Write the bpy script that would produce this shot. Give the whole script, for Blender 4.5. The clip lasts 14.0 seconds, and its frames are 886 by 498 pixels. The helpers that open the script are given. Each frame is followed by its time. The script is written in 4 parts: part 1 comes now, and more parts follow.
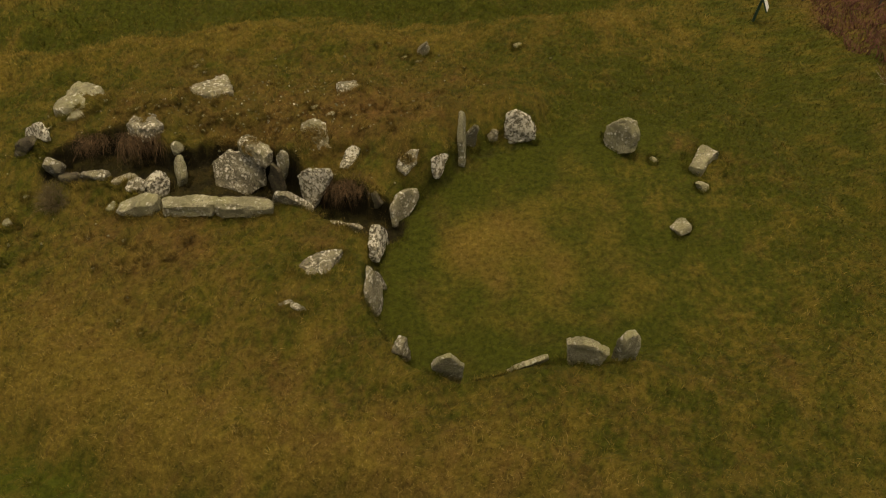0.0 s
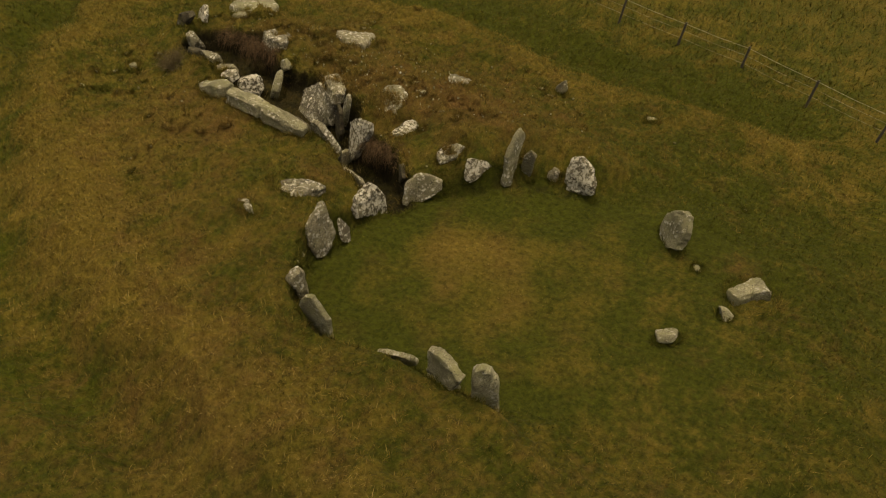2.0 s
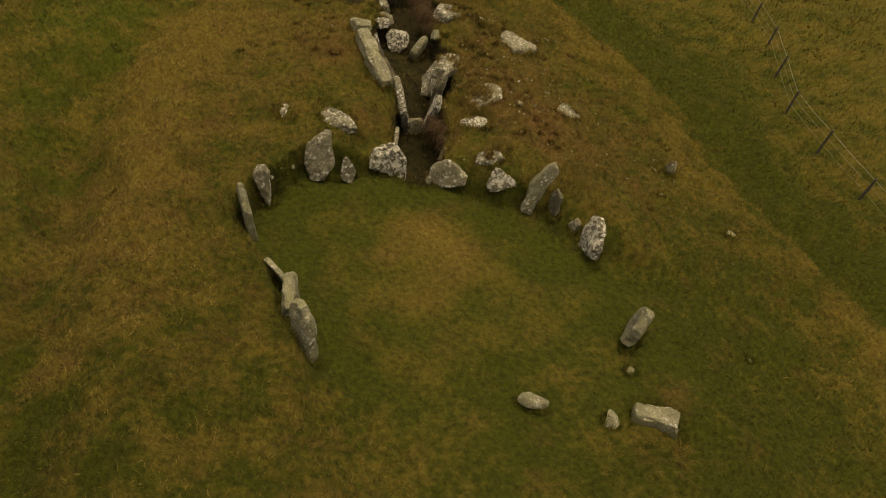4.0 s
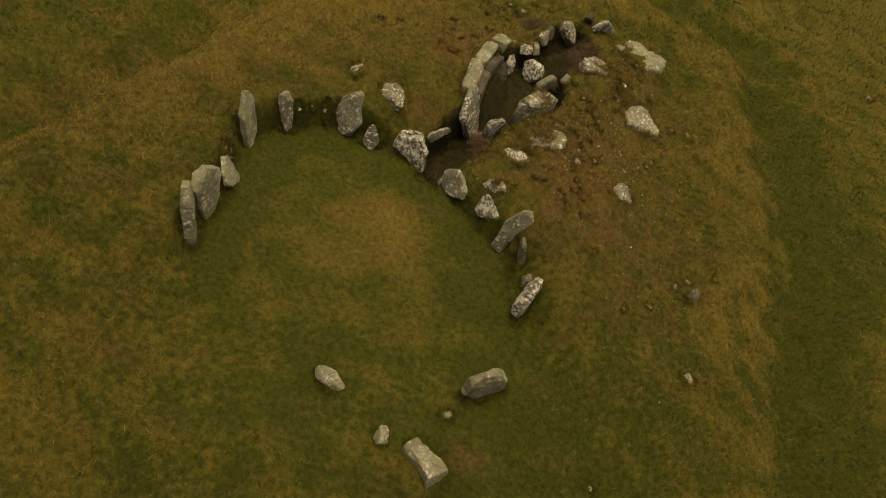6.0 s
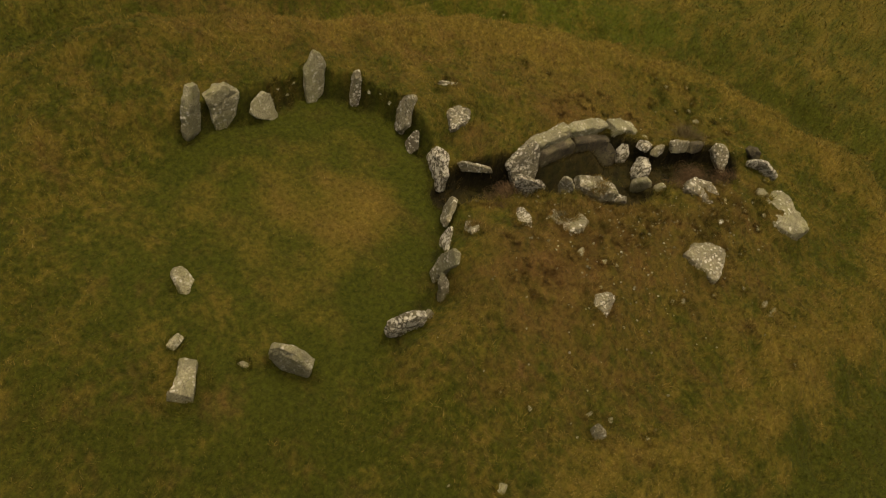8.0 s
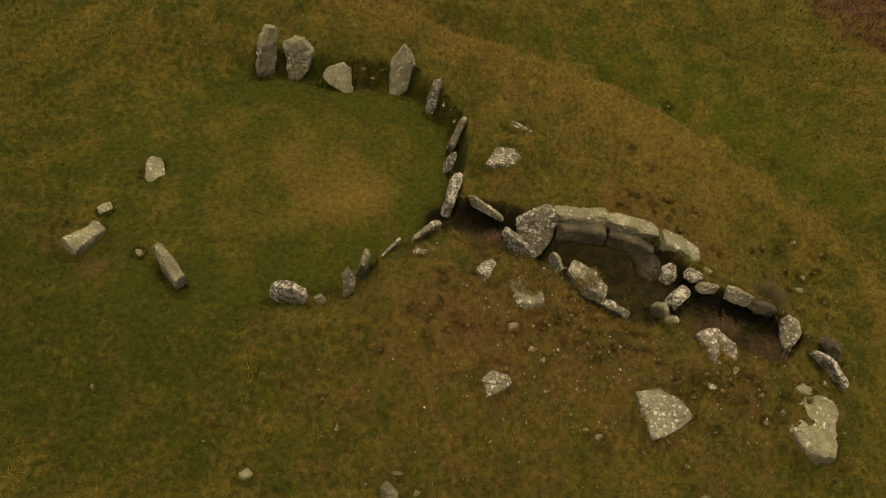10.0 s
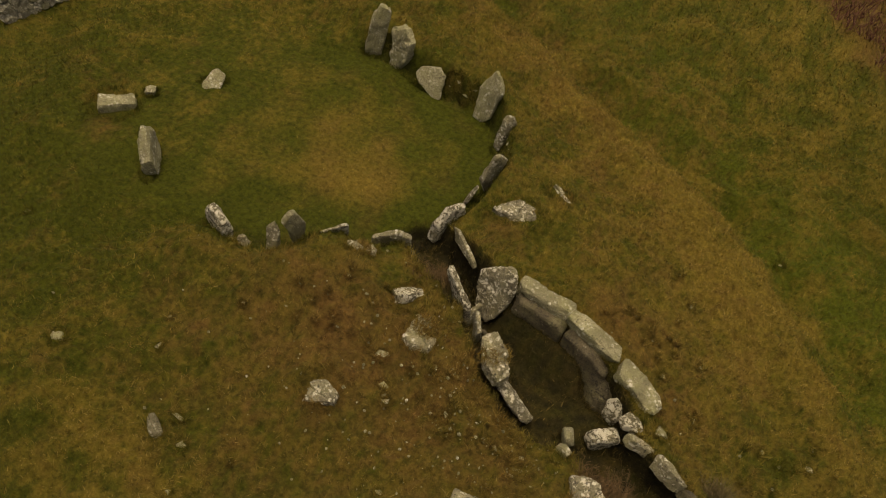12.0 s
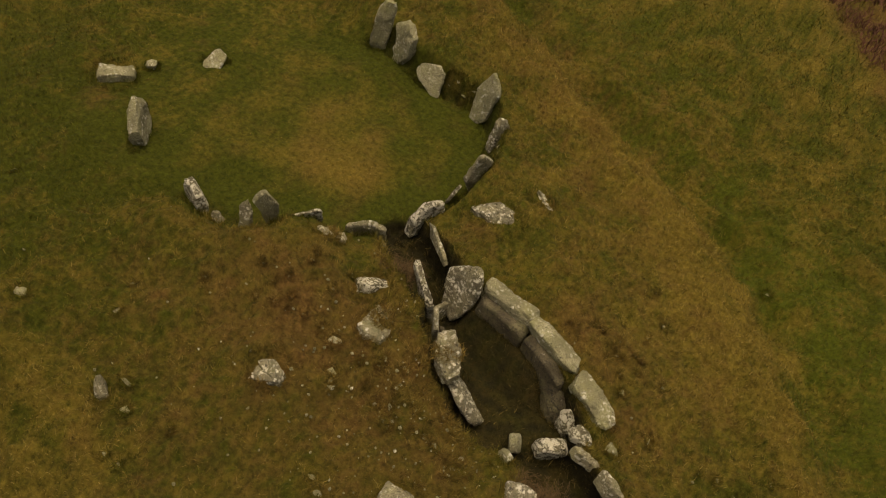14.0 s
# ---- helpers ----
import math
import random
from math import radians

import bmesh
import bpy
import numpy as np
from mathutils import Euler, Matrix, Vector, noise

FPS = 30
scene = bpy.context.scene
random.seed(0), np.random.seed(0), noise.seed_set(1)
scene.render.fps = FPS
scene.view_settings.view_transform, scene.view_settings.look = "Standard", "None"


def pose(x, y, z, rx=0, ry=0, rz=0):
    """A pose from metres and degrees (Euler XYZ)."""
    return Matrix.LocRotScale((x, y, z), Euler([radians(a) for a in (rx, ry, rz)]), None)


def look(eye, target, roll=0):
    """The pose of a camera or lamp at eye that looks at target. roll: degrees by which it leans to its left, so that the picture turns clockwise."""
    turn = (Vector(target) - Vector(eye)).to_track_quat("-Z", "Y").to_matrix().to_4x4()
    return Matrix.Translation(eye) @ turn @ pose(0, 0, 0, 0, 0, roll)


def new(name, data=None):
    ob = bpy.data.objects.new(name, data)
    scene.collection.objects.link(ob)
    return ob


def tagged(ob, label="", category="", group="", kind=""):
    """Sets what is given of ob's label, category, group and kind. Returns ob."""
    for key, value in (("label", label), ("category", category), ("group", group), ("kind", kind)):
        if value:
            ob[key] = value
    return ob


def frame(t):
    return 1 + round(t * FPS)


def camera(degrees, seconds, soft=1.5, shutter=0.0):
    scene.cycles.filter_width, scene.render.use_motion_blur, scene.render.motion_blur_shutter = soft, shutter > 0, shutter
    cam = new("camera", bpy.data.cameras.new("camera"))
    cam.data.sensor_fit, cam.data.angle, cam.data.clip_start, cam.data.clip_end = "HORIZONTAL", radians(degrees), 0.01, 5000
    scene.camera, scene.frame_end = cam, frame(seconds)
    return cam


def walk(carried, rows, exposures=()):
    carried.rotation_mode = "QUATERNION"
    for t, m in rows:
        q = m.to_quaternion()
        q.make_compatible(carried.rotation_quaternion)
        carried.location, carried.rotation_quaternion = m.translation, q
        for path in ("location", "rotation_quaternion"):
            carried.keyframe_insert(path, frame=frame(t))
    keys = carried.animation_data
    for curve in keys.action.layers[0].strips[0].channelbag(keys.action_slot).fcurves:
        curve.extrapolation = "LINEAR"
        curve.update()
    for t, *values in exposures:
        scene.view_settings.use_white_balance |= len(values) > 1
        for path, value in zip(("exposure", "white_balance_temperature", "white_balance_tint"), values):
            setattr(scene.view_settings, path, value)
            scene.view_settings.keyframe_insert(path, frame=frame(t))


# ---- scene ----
cam = camera(54.73, 14.0, soft=1.0)
PATH = [  # seconds, place, turn
    (0, -7.392, -12.665, 18.342, 38.19, -4.71, -12.35),
    (0.5, -5.329, -13.585, 17.626, 39.88, -5.63, -3.74),
    (1, -3.057, -14.088, 17.039, 41.17, -6.19, 4.63),
    (1.5, -0.447, -14.031, 16.448, 42.12, -6.64, 13.91),
    (2, 1.800, -13.650, 16.270, 42.40, -6.94, 21.89),
    (2.5, 4.180, -12.796, 15.782, 42.94, -7.77, 31.25),
    (2.7, 5.186, -12.381, 15.898, 42.81, -7.77, 35.06),
    (4.8, 11.891, -5.725, 16.855, 39.59, -11.59, 71.84),
    (5, 12.351, -4.817, 16.872, 39.51, -11.78, 75.52),
    (5.5, 13.457, -2.087, 17.480, 38.72, -11.02, 84.68),
    (6, 14.059, 1.008, 17.925, 38.24, -10.44, 94.64),
    (6.5, 13.997, 3.789, 18.375, 37.58, -10.16, 103.67),
    (7, 13.448, 7.317, 18.519, 37.97, -8.77, 114.17),
    (7.5, 12.250, 10.095, 18.865, 37.66, -7.95, 123.48),
    (8, 10.500, 12.976, 18.639, 38.46, -7.13, 133.32),
    (8.2, 9.711, 14.029, 18.727, 38.52, -6.63, 137.16),
    (10.3, -1.185, 19.438, 17.809, 40.52, -4.77, 175.16),
    (10.5, -2.368, 19.359, 17.860, 40.24, -4.68, 178.93),
    (11, -5.033, 19.453, 17.164, 41.82, -5.01, -172.04),
    (11.5, -7.449, 18.991, 16.686, 42.66, -5.44, -163.54),
    (12, -9.969, 18.286, 16.201, 43.76, -6.18, -154.99),
    (12.5, -11.306, 17.981, 15.941, 44.23, -6.89, -151.61),
    (13, -11.705, 17.655, 15.847, 44.07, -7.01, -149.76),
    (13.5, -11.906, 17.472, 15.912, 44.02, -7.09, -148.96),
    (14, -11.916, 17.528, 15.985, 44.02, -7.50, -148.93),
]
walk(cam, [(t, pose(x, y, z, a, b, c)) for t, x, y, z, a, b, c in PATH],
     [(0.0, 0.10, 8350.0, 5.5), (14.0, 0.10, 8350.0, 7.5)])

# ---- light ----
import itertools
world = bpy.data.worlds.new("sky")
scene.world = world
world.use_nodes = True
wn = world.node_tree
sky = wn.nodes.new("ShaderNodeTexSky")
sky.sky_type, sky.sun_disc = "NISHITA", False
sky.sun_elevation, sky.sun_rotation = radians(86), radians(20)
sky.air_density, sky.dust_density, sky.ozone_density = 0.6, 8.0, 0.4
wn.nodes["Background"].inputs["Strength"].default_value = 0.13
wn.links.new(sky.outputs[0], wn.nodes["Background"].inputs["Color"])
sun = new("sun", bpy.data.lights.new("sun", "SUN"))
sun.data.energy, sun.data.angle, sun.data.color = 1.15, radians(60), (1.0, 0.95, 0.87)
sun.matrix_world = look((-2, -2, 44), (0, 0, 0))

# ---- materials ----


def material(name):
    m = bpy.data.materials.new(name)
    m.use_nodes = True
    t = m.node_tree
    b = t.nodes["Principled BSDF"]
    b.inputs["Specular IOR Level"].default_value = 0.25
    return m, t, b


def node(t, kind, **values):
    n = t.nodes.new(kind)
    for key, value in values.items():
        n.inputs[key].default_value = value
    return n


def ramp(t, source, stops):
    r = t.nodes.new("ShaderNodeValToRGB")
    e = r.color_ramp.elements
    e[0].position, e[0].color = stops[0][0], (*stops[0][1], 1)
    e[1].position, e[1].color = stops[-1][0], (*stops[-1][1], 1)
    for p, c in stops[1:-1]:
        e.new(p).color = (*c, 1)
    t.links.new(source, r.inputs[0])
    return r.outputs[0]


def blend(t, fac, a, b):
    m = t.nodes.new("ShaderNodeMix")
    m.data_type = "RGBA"
    for socket, value in ((m.inputs[0], fac), (m.inputs[6], a), (m.inputs[7], b)):
        if isinstance(value, bpy.types.NodeSocket):
            t.links.new(value, socket)
        elif isinstance(value, tuple):
            socket.default_value = (*value, 1)
        else:
            socket.default_value = value
    return m.outputs[2]


def bump(t, b, source, strength, distance):
    n = node(t, "ShaderNodeBump", Strength=strength, Distance=distance)
    t.links.new(source, n.inputs["Height"])
    t.links.new(n.outputs[0], b.inputs["Normal"])


def noise_at(t, coords, scale, detail=4.0, rough=0.6):
    n = node(t, "ShaderNodeTexNoise", Scale=scale, Detail=detail, Roughness=rough)
    t.links.new(coords, n.inputs["Vector"])
    return n.outputs["Fac"]


def place(t):
    """World place, shifted by a chance amount for each object."""
    g, o = t.nodes.new("ShaderNodeNewGeometry"), t.nodes.new("ShaderNodeObjectInfo")
    m = t.nodes.new("ShaderNodeVectorMath")
    m.operation = "MULTIPLY_ADD"
    m.inputs[1].default_value = (1, 1, 1)
    t.links.new(g.outputs["Position"], m.inputs[0])
    s = t.nodes.new("ShaderNodeVectorMath")
    s.operation = "SCALE"
    s.inputs[0].default_value = (37, 19, 23)
    t.links.new(o.outputs["Random"], s.inputs["Scale"])
    t.links.new(s.outputs[0], m.inputs[2])
    return m.outputs[0]


def stone_material(name, dark, light, white, black, moss):
    """Weathered gneiss: grain, stains, crusts of white and black lichen and a green-yellow film."""
    m, t, b = material(name)
    p = place(t)
    base = ramp(t, noise_at(t, p, 3.2, 8.0, 0.65), [(0.32, dark), (0.52, tuple(0.5 * (u + v) for u, v in zip(dark, light))), (0.68, light)])
    grain = noise_at(t, p, 26.0, 6.0, 0.78)
    base = blend(t, ramp(t, grain, [(0.38, (0.85,) * 3), (0.56, (0.0,) * 3)]), base, tuple(0.4 * v for v in dark))
    film = ramp(t, noise_at(t, p, 2.2, 4.0), [(0.46, (0, 0, 0)), (0.64, (moss,) * 3)])
    base = blend(t, film, base, (0.24, 0.23, 0.10))
    broad = ramp(t, noise_at(t, p, 1.3, 3.0, 0.5), [(0.38, (0.55,) * 3), (0.60, (0.0,) * 3)])
    base = blend(t, broad, base, tuple(0.55 * v for v in dark))
    crust = ramp(t, noise_at(t, p, 6.5, 9.0, 0.74), [(white, (0, 0, 0)), (white + 0.045, (0.88,) * 3)])
    base = blend(t, crust, base, (0.55, 0.51, 0.38))
    cells = node(t, "ShaderNodeTexVoronoi", Scale=8.0, Randomness=1.0)
    bent = t.nodes.new("ShaderNodeVectorMath")
    bent.operation = "MULTIPLY_ADD"
    bent.inputs[1].default_value = (0.10, 0.10, 0.10)
    wobble = node(t, "ShaderNodeTexNoise", Scale=11.0, Detail=3.0)
    t.links.new(p, wobble.inputs["Vector"])
    t.links.new(wobble.outputs["Color"], bent.inputs[0])
    t.links.new(p, bent.inputs[2])
    t.links.new(bent.outputs[0], cells.inputs["Vector"])
    spots = t.nodes.new("ShaderNodeMath")
    spots.operation = "MULTIPLY"
    t.links.new(ramp(t, cells.outputs["Distance"], [(0.30, (0.95,) * 3), (0.44, (0.0,) * 3)]), spots.inputs[0])
    t.links.new(ramp(t, noise_at(t, p, 2.4, 4.0), [(white - 0.10, (0.0,) * 3), (white + 0.02, (1.0,) * 3)]), spots.inputs[1])
    base = blend(t, spots.outputs[0], base, (0.60, 0.565, 0.44))
    soot = ramp(t, noise_at(t, p, 8.5, 9.0, 0.76), [(black, (0, 0, 0)), (black + 0.06, (0.85,) * 3)])
    base = blend(t, soot, base, (0.035, 0.031, 0.025))
    t.links.new(base, b.inputs["Base Color"])
    b.inputs["Roughness"].default_value = 0.93
    b.inputs["Specular IOR Level"].default_value = 0.12
    rough = blend(t, 0.4, noise_at(t, p, 14.0, 8.0, 0.75), grain)
    bump(t, b, rough, 1.0, 0.08)
    return m


STONE_PALE = stone_material("pale_stone", (0.24, 0.218, 0.122), (0.48, 0.444, 0.272), 0.60, 0.585, 0.65)
STONE_LICHEN = stone_material("lichened_stone", (0.15, 0.131, 0.082), (0.38, 0.338, 0.220), 0.54, 0.565, 0.25)
STONE_GREY = stone_material("grey_stone", (0.20, 0.176, 0.104), (0.44, 0.392, 0.245), 0.57, 0.57, 0.4)
STONE_WHITE = stone_material("white_lichened_stone", (0.13, 0.113, 0.070), (0.33, 0.292, 0.188), 0.49, 0.585, 0.2)
WALL_STONE = stone_material("wall_stone", (0.24, 0.215, 0.145), (0.50, 0.455, 0.33), 0.58, 0.62, 0.2)
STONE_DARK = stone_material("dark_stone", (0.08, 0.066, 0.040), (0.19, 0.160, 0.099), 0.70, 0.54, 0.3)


def turf_material(name, blades):
    """Rough grazing: green, ochre and rusty grasses, mixed by the tones laid on the mesh."""
    m, t, b = material(name)
    g = t.nodes.new("ShaderNodeNewGeometry").outputs["Position"]
    tone = t.nodes.new("ShaderNodeAttribute")
    tone.attribute_name = "tone"
    split = t.nodes.new("ShaderNodeSeparateColor")
    t.links.new(tone.outputs["Color"], split.inputs[0])
    fine = noise_at(t, g, 7.0, 8.0, 0.8)
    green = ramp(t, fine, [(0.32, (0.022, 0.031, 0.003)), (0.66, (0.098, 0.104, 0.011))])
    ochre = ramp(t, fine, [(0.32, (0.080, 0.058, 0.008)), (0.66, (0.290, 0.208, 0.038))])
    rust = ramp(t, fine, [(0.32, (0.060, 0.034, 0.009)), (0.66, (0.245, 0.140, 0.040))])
    # near-black: dark soil with the recess's shade painted into its colour
    shaded_earth = ramp(t, fine, [(0.32, (0.009, 0.0075, 0.003)), (0.66, (0.038, 0.030, 0.012))])
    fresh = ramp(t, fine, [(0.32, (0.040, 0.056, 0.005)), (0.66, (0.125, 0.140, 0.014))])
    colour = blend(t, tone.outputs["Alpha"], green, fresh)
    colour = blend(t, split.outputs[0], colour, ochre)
    colour = blend(t, split.outputs[1], colour, rust)
    colour = blend(t, split.outputs[2], colour, shaded_earth)
    if blades:
        r = t.nodes.new("ShaderNodeNewGeometry").outputs["Random Per Island"]
        colour = blend(t, ramp(t, r, [(0.0, (0.6,) * 3), (0.35, (0.0,) * 3)]), colour, (0.016, 0.017, 0.003))
        straw = t.nodes.new("ShaderNodeMath")
        straw.operation = "MULTIPLY"
        t.links.new(ramp(t, r, [(0.62, (0.0,) * 3), (1.0, (0.65,) * 3)]), straw.inputs[0])
        t.links.new(ramp(t, split.outputs[0], [(0.05, (0.12,) * 3), (0.75, (1.0,) * 3)]), straw.inputs[1])
        colour = blend(t, straw.outputs[0], colour, (0.37, 0.27, 0.09))
    else:
        colour = blend(t, 0.18, colour, (0.012, 0.011, 0.003))
        bump(t, b, noise_at(t, g, 16.0, 8.0, 0.8), 1.0, 0.10)
    t.links.new(colour, b.inputs["Base Color"])
    b.inputs["Roughness"].default_value = 0.95
    b.inputs["Specular IOR Level"].default_value = 0.1
    return m


TURF = turf_material("turf", False)
BLADE = turf_material("grass_blades", True)


def plain(name, a, b_colour, scale, rough=0.8, relief=0.3):
    m, t, b = material(name)
    p = place(t)
    t.links.new(ramp(t, noise_at(t, p, scale, 6.0, 0.7), [(0.3, a), (0.7, b_colour)]), b.inputs["Base Color"])
    b.inputs["Roughness"].default_value = rough
    bump(t, b, noise_at(t, p, scale * 4, 5.0, 0.7), relief, 0.01)
    return m


POST = plain("weathered_timber", (0.045, 0.04, 0.03), (0.11, 0.095, 0.07), 12.0)
WIRE = plain("galvanised_wire", (0.30, 0.28, 0.22), (0.42, 0.40, 0.33), 30.0, 0.5)
GREEN = plain("green_paint", (0.02, 0.05, 0.03), (0.035, 0.075, 0.045), 20.0, 0.5)
WHITE = plain("faded_white_sheet", (0.55, 0.54, 0.48), (0.72, 0.71, 0.66), 8.0, 0.4)
BRACKEN = plain("dead_bracken", (0.05, 0.023, 0.014), (0.17, 0.075, 0.045), 3.0, 0.95)
HEATHER = plain("heather_twigs", (0.050, 0.042, 0.016), (0.17, 0.125, 0.055), 12.0, 0.95)
DEAD_GRASS = plain("dead_grass", (0.045, 0.028, 0.012), (0.150, 0.092, 0.040), 14.0, 0.95)

# ---- the ground ----
SLOPE = (-0.80, 0.08, -0.106)  # the hillside: height, rise to +x, rise to +y
BUMPS = [  # the cairn and its banks: x, y, spread, height
    (-5.5, 5.5, 2.2, 0.95), (-9.5, 6.5, 2.5, 1.06), (-13.0, 7.5, 2.5, 1.0), (-7.0, 0.5, 2.6, 1.02),
    (-11.0, 1.5, 3.0, 0.55), (-4.5, -3.5, 2.6, 0.44), (0.0, -5.5, 3.0, 1.08), (4.5, -4.0, 3.0, 0.69),
    (-2.5, 8.0, 2.2, 0.89), (2.5, 9.0, 2.6, 0.98), (-8.0, 11.5, 3.2, 0.80), (-3.0, 5.3, 1.1, 0.62), (-1.0, 6.6, 1.2, 0.30), (-5.3, 5.6, 1.5, 0.22),
    (-11.8, 5.0, 1.2, -0.35), (-13.8, 5.6, 1.3, -0.40),
    (1.1, 6.5, 0.85, 0.80), (-0.3, 6.7, 0.7, 0.40), (-1.6, 6.2, 0.6, 0.55), (-2.6, 5.2, 0.55, 0.20), (-5.6, -0.2, 0.8, 0.26), (-5.2, -2.5, 0.8, 0.24),
    (-9.1, 6.9, 0.85, -0.62), (-7.9, 6.6, 0.6, -0.25), (-7.2, 6.0, 0.5, -0.30), (-10.4, 7.0, 0.6, -0.25), (-12.3, 7.9, 0.7, -0.25), (-5.95, 4.8, 0.4, -0.35), (-4.0, -3.7, 0.8, 0.15), (-1.9, -3.7, 0.8, 0.40), (-8.6, 3.2, 0.6, -0.14), (-4.9, 5.15, 0.7, -0.24), (-2.1, 4.6, 0.6, 0.25),
    (0.7, -3.3, 0.55, 0.25), (-1.5, -2.9, 0.55, 0.15), (-3.7, -2.8, 0.55, 0.14), (-4.6, -1.9, 0.55, 0.20), (-5.0, -0.1, 0.55, 0.17), (-4.7, 0.6, 0.55, 0.29), (-2.1, 4.4, 0.55, 0.16), (-0.9, 5.4, 0.55, -0.12), (5.9, 3.1, 0.70, 0.09), (-6.2, 1.1, 0.70, 0.08), (-4.9, 5.1, 0.70, -0.13), (-5.7, 6.0, 0.70, -0.06), (-4.2, 8.5, 0.70, 0.13), (-8.7, 9.7, 0.70, 0.13), (-12.8, 10.4, 0.70, 0.43), (-14.4, 8.1, 0.55, 0.19)]
MOUND = [(8.5, 12.4), (5.0, 12.4), (1.6, 12.0), (-0.7, 12.6), (-3.4, 13.6), (-5.6, 14.1), (-9.4, 14.2), (-13.1, 14.7), (-17.0, 15.0), (-19.6, 11.0), (-18.0, 4.5), (-14.7, 0.2),
         (-13.0, -0.9), (-11.3, -2.7), (-8.5, -4.1), (-5.5, -5.3), (-2.1, -7.1), (1.5, -8.4), (6.0, -8.0), (9.5, 1.0)]  # crest of the cairn
COURT = [(0.7, -3.3), (-0.4, -3.1), (-1.6, -3.0), (-3.4, -2.95), (-4.4, -2.2), (-4.95, -0.5), (-4.85, 0.8), (-4.35, 2.0), (-4.0, 2.6),
         (-3.45, 3.25), (-2.78, 3.72), (-1.75, 4.28), (-0.95, 4.95), (0.4, 5.16), (3.0, 6.0), (7.0, 5.0), (7.5, 0.5), (6.5, -2.5), (3.0, -2.9)]
GALLERY = [  # x, y, half width, floor height
    (-4.25, 2.80, 0.56, -1.15), (-5.3, 3.45, 0.70, -1.45), (-6.45, 4.15, 0.52, -1.50), (-7.3, 4.66, 1.00, -1.55), (-8.2, 5.12, 1.24, -1.62),
    (-9.0, 5.50, 1.34, -1.68), (-9.9, 5.74, 1.06, -1.72), (-10.6, 6.30, 0.66, -1.75), (-11.4, 7.00, 0.92, -2.00), (-12.5, 7.30, 0.94, -2.20), (-13.2, 7.25, 0.62, -2.35)]


def smooth(a, b, v):
    w = np.clip((v - a) / (b - a), 0, 1)
    return w * w * (3 - 2 * w)


def outline_distance(x, y, outline):
    """Distance to an outline, negative within."""
    best, inside = np.full(x.shape, 1e9), np.zeros(x.shape, bool)
    for (ax, ay), (bx, by) in zip(outline, outline[1:] + outline[:1]):
        dx, dy = bx - ax, by - ay
        w = np.clip(((x - ax) * dx + (y - ay) * dy) / (dx * dx + dy * dy), 0, 1)
        best = np.minimum(best, np.hypot(x - ax - w * dx, y - ay - w * dy))
        inside ^= ((ay > y) != (by > y)) & (x < dx * (y - ay) / (dy if dy else 1e-9) + ax)
    return np.where(inside, -best, best)


def court_distance(x, y):
    return outline_distance(x, y, COURT)


def mound_distance(x, y):
    """Distance beyond the cairn's crest, and how marked that crest is."""
    return outline_distance(x, y, MOUND), (1 - smooth(1.0, 4.5, x) * (1 - smooth(8.0, 10.0, y))) * (1 - smooth(6.0, 9.0, x))


def gallery_distance(x, y):
    """Distance outside the gallery's floor, and that floor's height."""
    best, floor = np.full(x.shape, 1e9), np.zeros(x.shape)
    for (ax, ay, aw, az), (bx, by, bw, bz) in zip(GALLERY, GALLERY[1:]):
        dx, dy = bx - ax, by - ay
        w = np.clip(((x - ax) * dx + (y - ay) * dy) / (dx * dx + dy * dy), 0, 1)
        d = np.hypot(x - ax - w * dx, y - ay - w * dy) - (aw + w * (bw - aw))
        floor = np.where(d < best, az + w * (bz - az), floor)
        best = np.minimum(best, d)
    # earth banked up against the side slabs
    v = y - 3.86 + 0.28 * (x + 7.97)
    floor = floor + 0.85 * smooth(1.0, 0.2, v) * smooth(-6.7, -7.2, x) * smooth(-9.9, -9.2, x)
    return best + 0.07 * waves(x, y, 0.7, 81) + 0.04 * waves(x, y, 0.3, 82), floor


def height(x, y, cut=True):
    """The ground's height."""
    x, y = np.asarray(x, float), np.asarray(y, float)
    z = SLOPE[0] + SLOPE[1] * x + SLOPE[2] * y
    far = np.hypot(x + 3, y - 2)
    z = np.where(far > 40, SLOPE[0] + (z - SLOPE[0]) * 40 / np.maximum(far, 40) - 0.012 * np.maximum(far - 40, 0), z)
    for bx, by, s, h in BUMPS:
        z = z + h * np.exp(-((x - bx) ** 2 + (y - by) ** 2) / (2 * s * s))
    m, w = mound_distance(x, y)
    south = smooth(4.0, -3.0, y)
    z = z + w * ((0.32 + 0.12 * south) * np.exp(-((m + 0.7) / 1.0) ** 2) - (0.48 + 0.20 * south) * np.exp(-((m - 1.5) / 0.95) ** 2))
    floor = -0.25 + 0.10 * x - 0.07 * y
    floor = floor + 0.24 * np.exp(-((x + 0.2) ** 2 + (y + 3.0) ** 2) / 2.6)
    d = court_distance(x, y)
    wide = 0.34 + 2.6 * smooth(0.5, 3.5, x)
    z = floor + (z - floor) * smooth(-0.1 * wide, wide, d)
    if cut:
        d, low = gallery_distance(x, y)
        z = np.where(d < 0.3, low + (np.maximum(z, low) - low) * smooth(-0.04, 0.15, d), z)
    return z


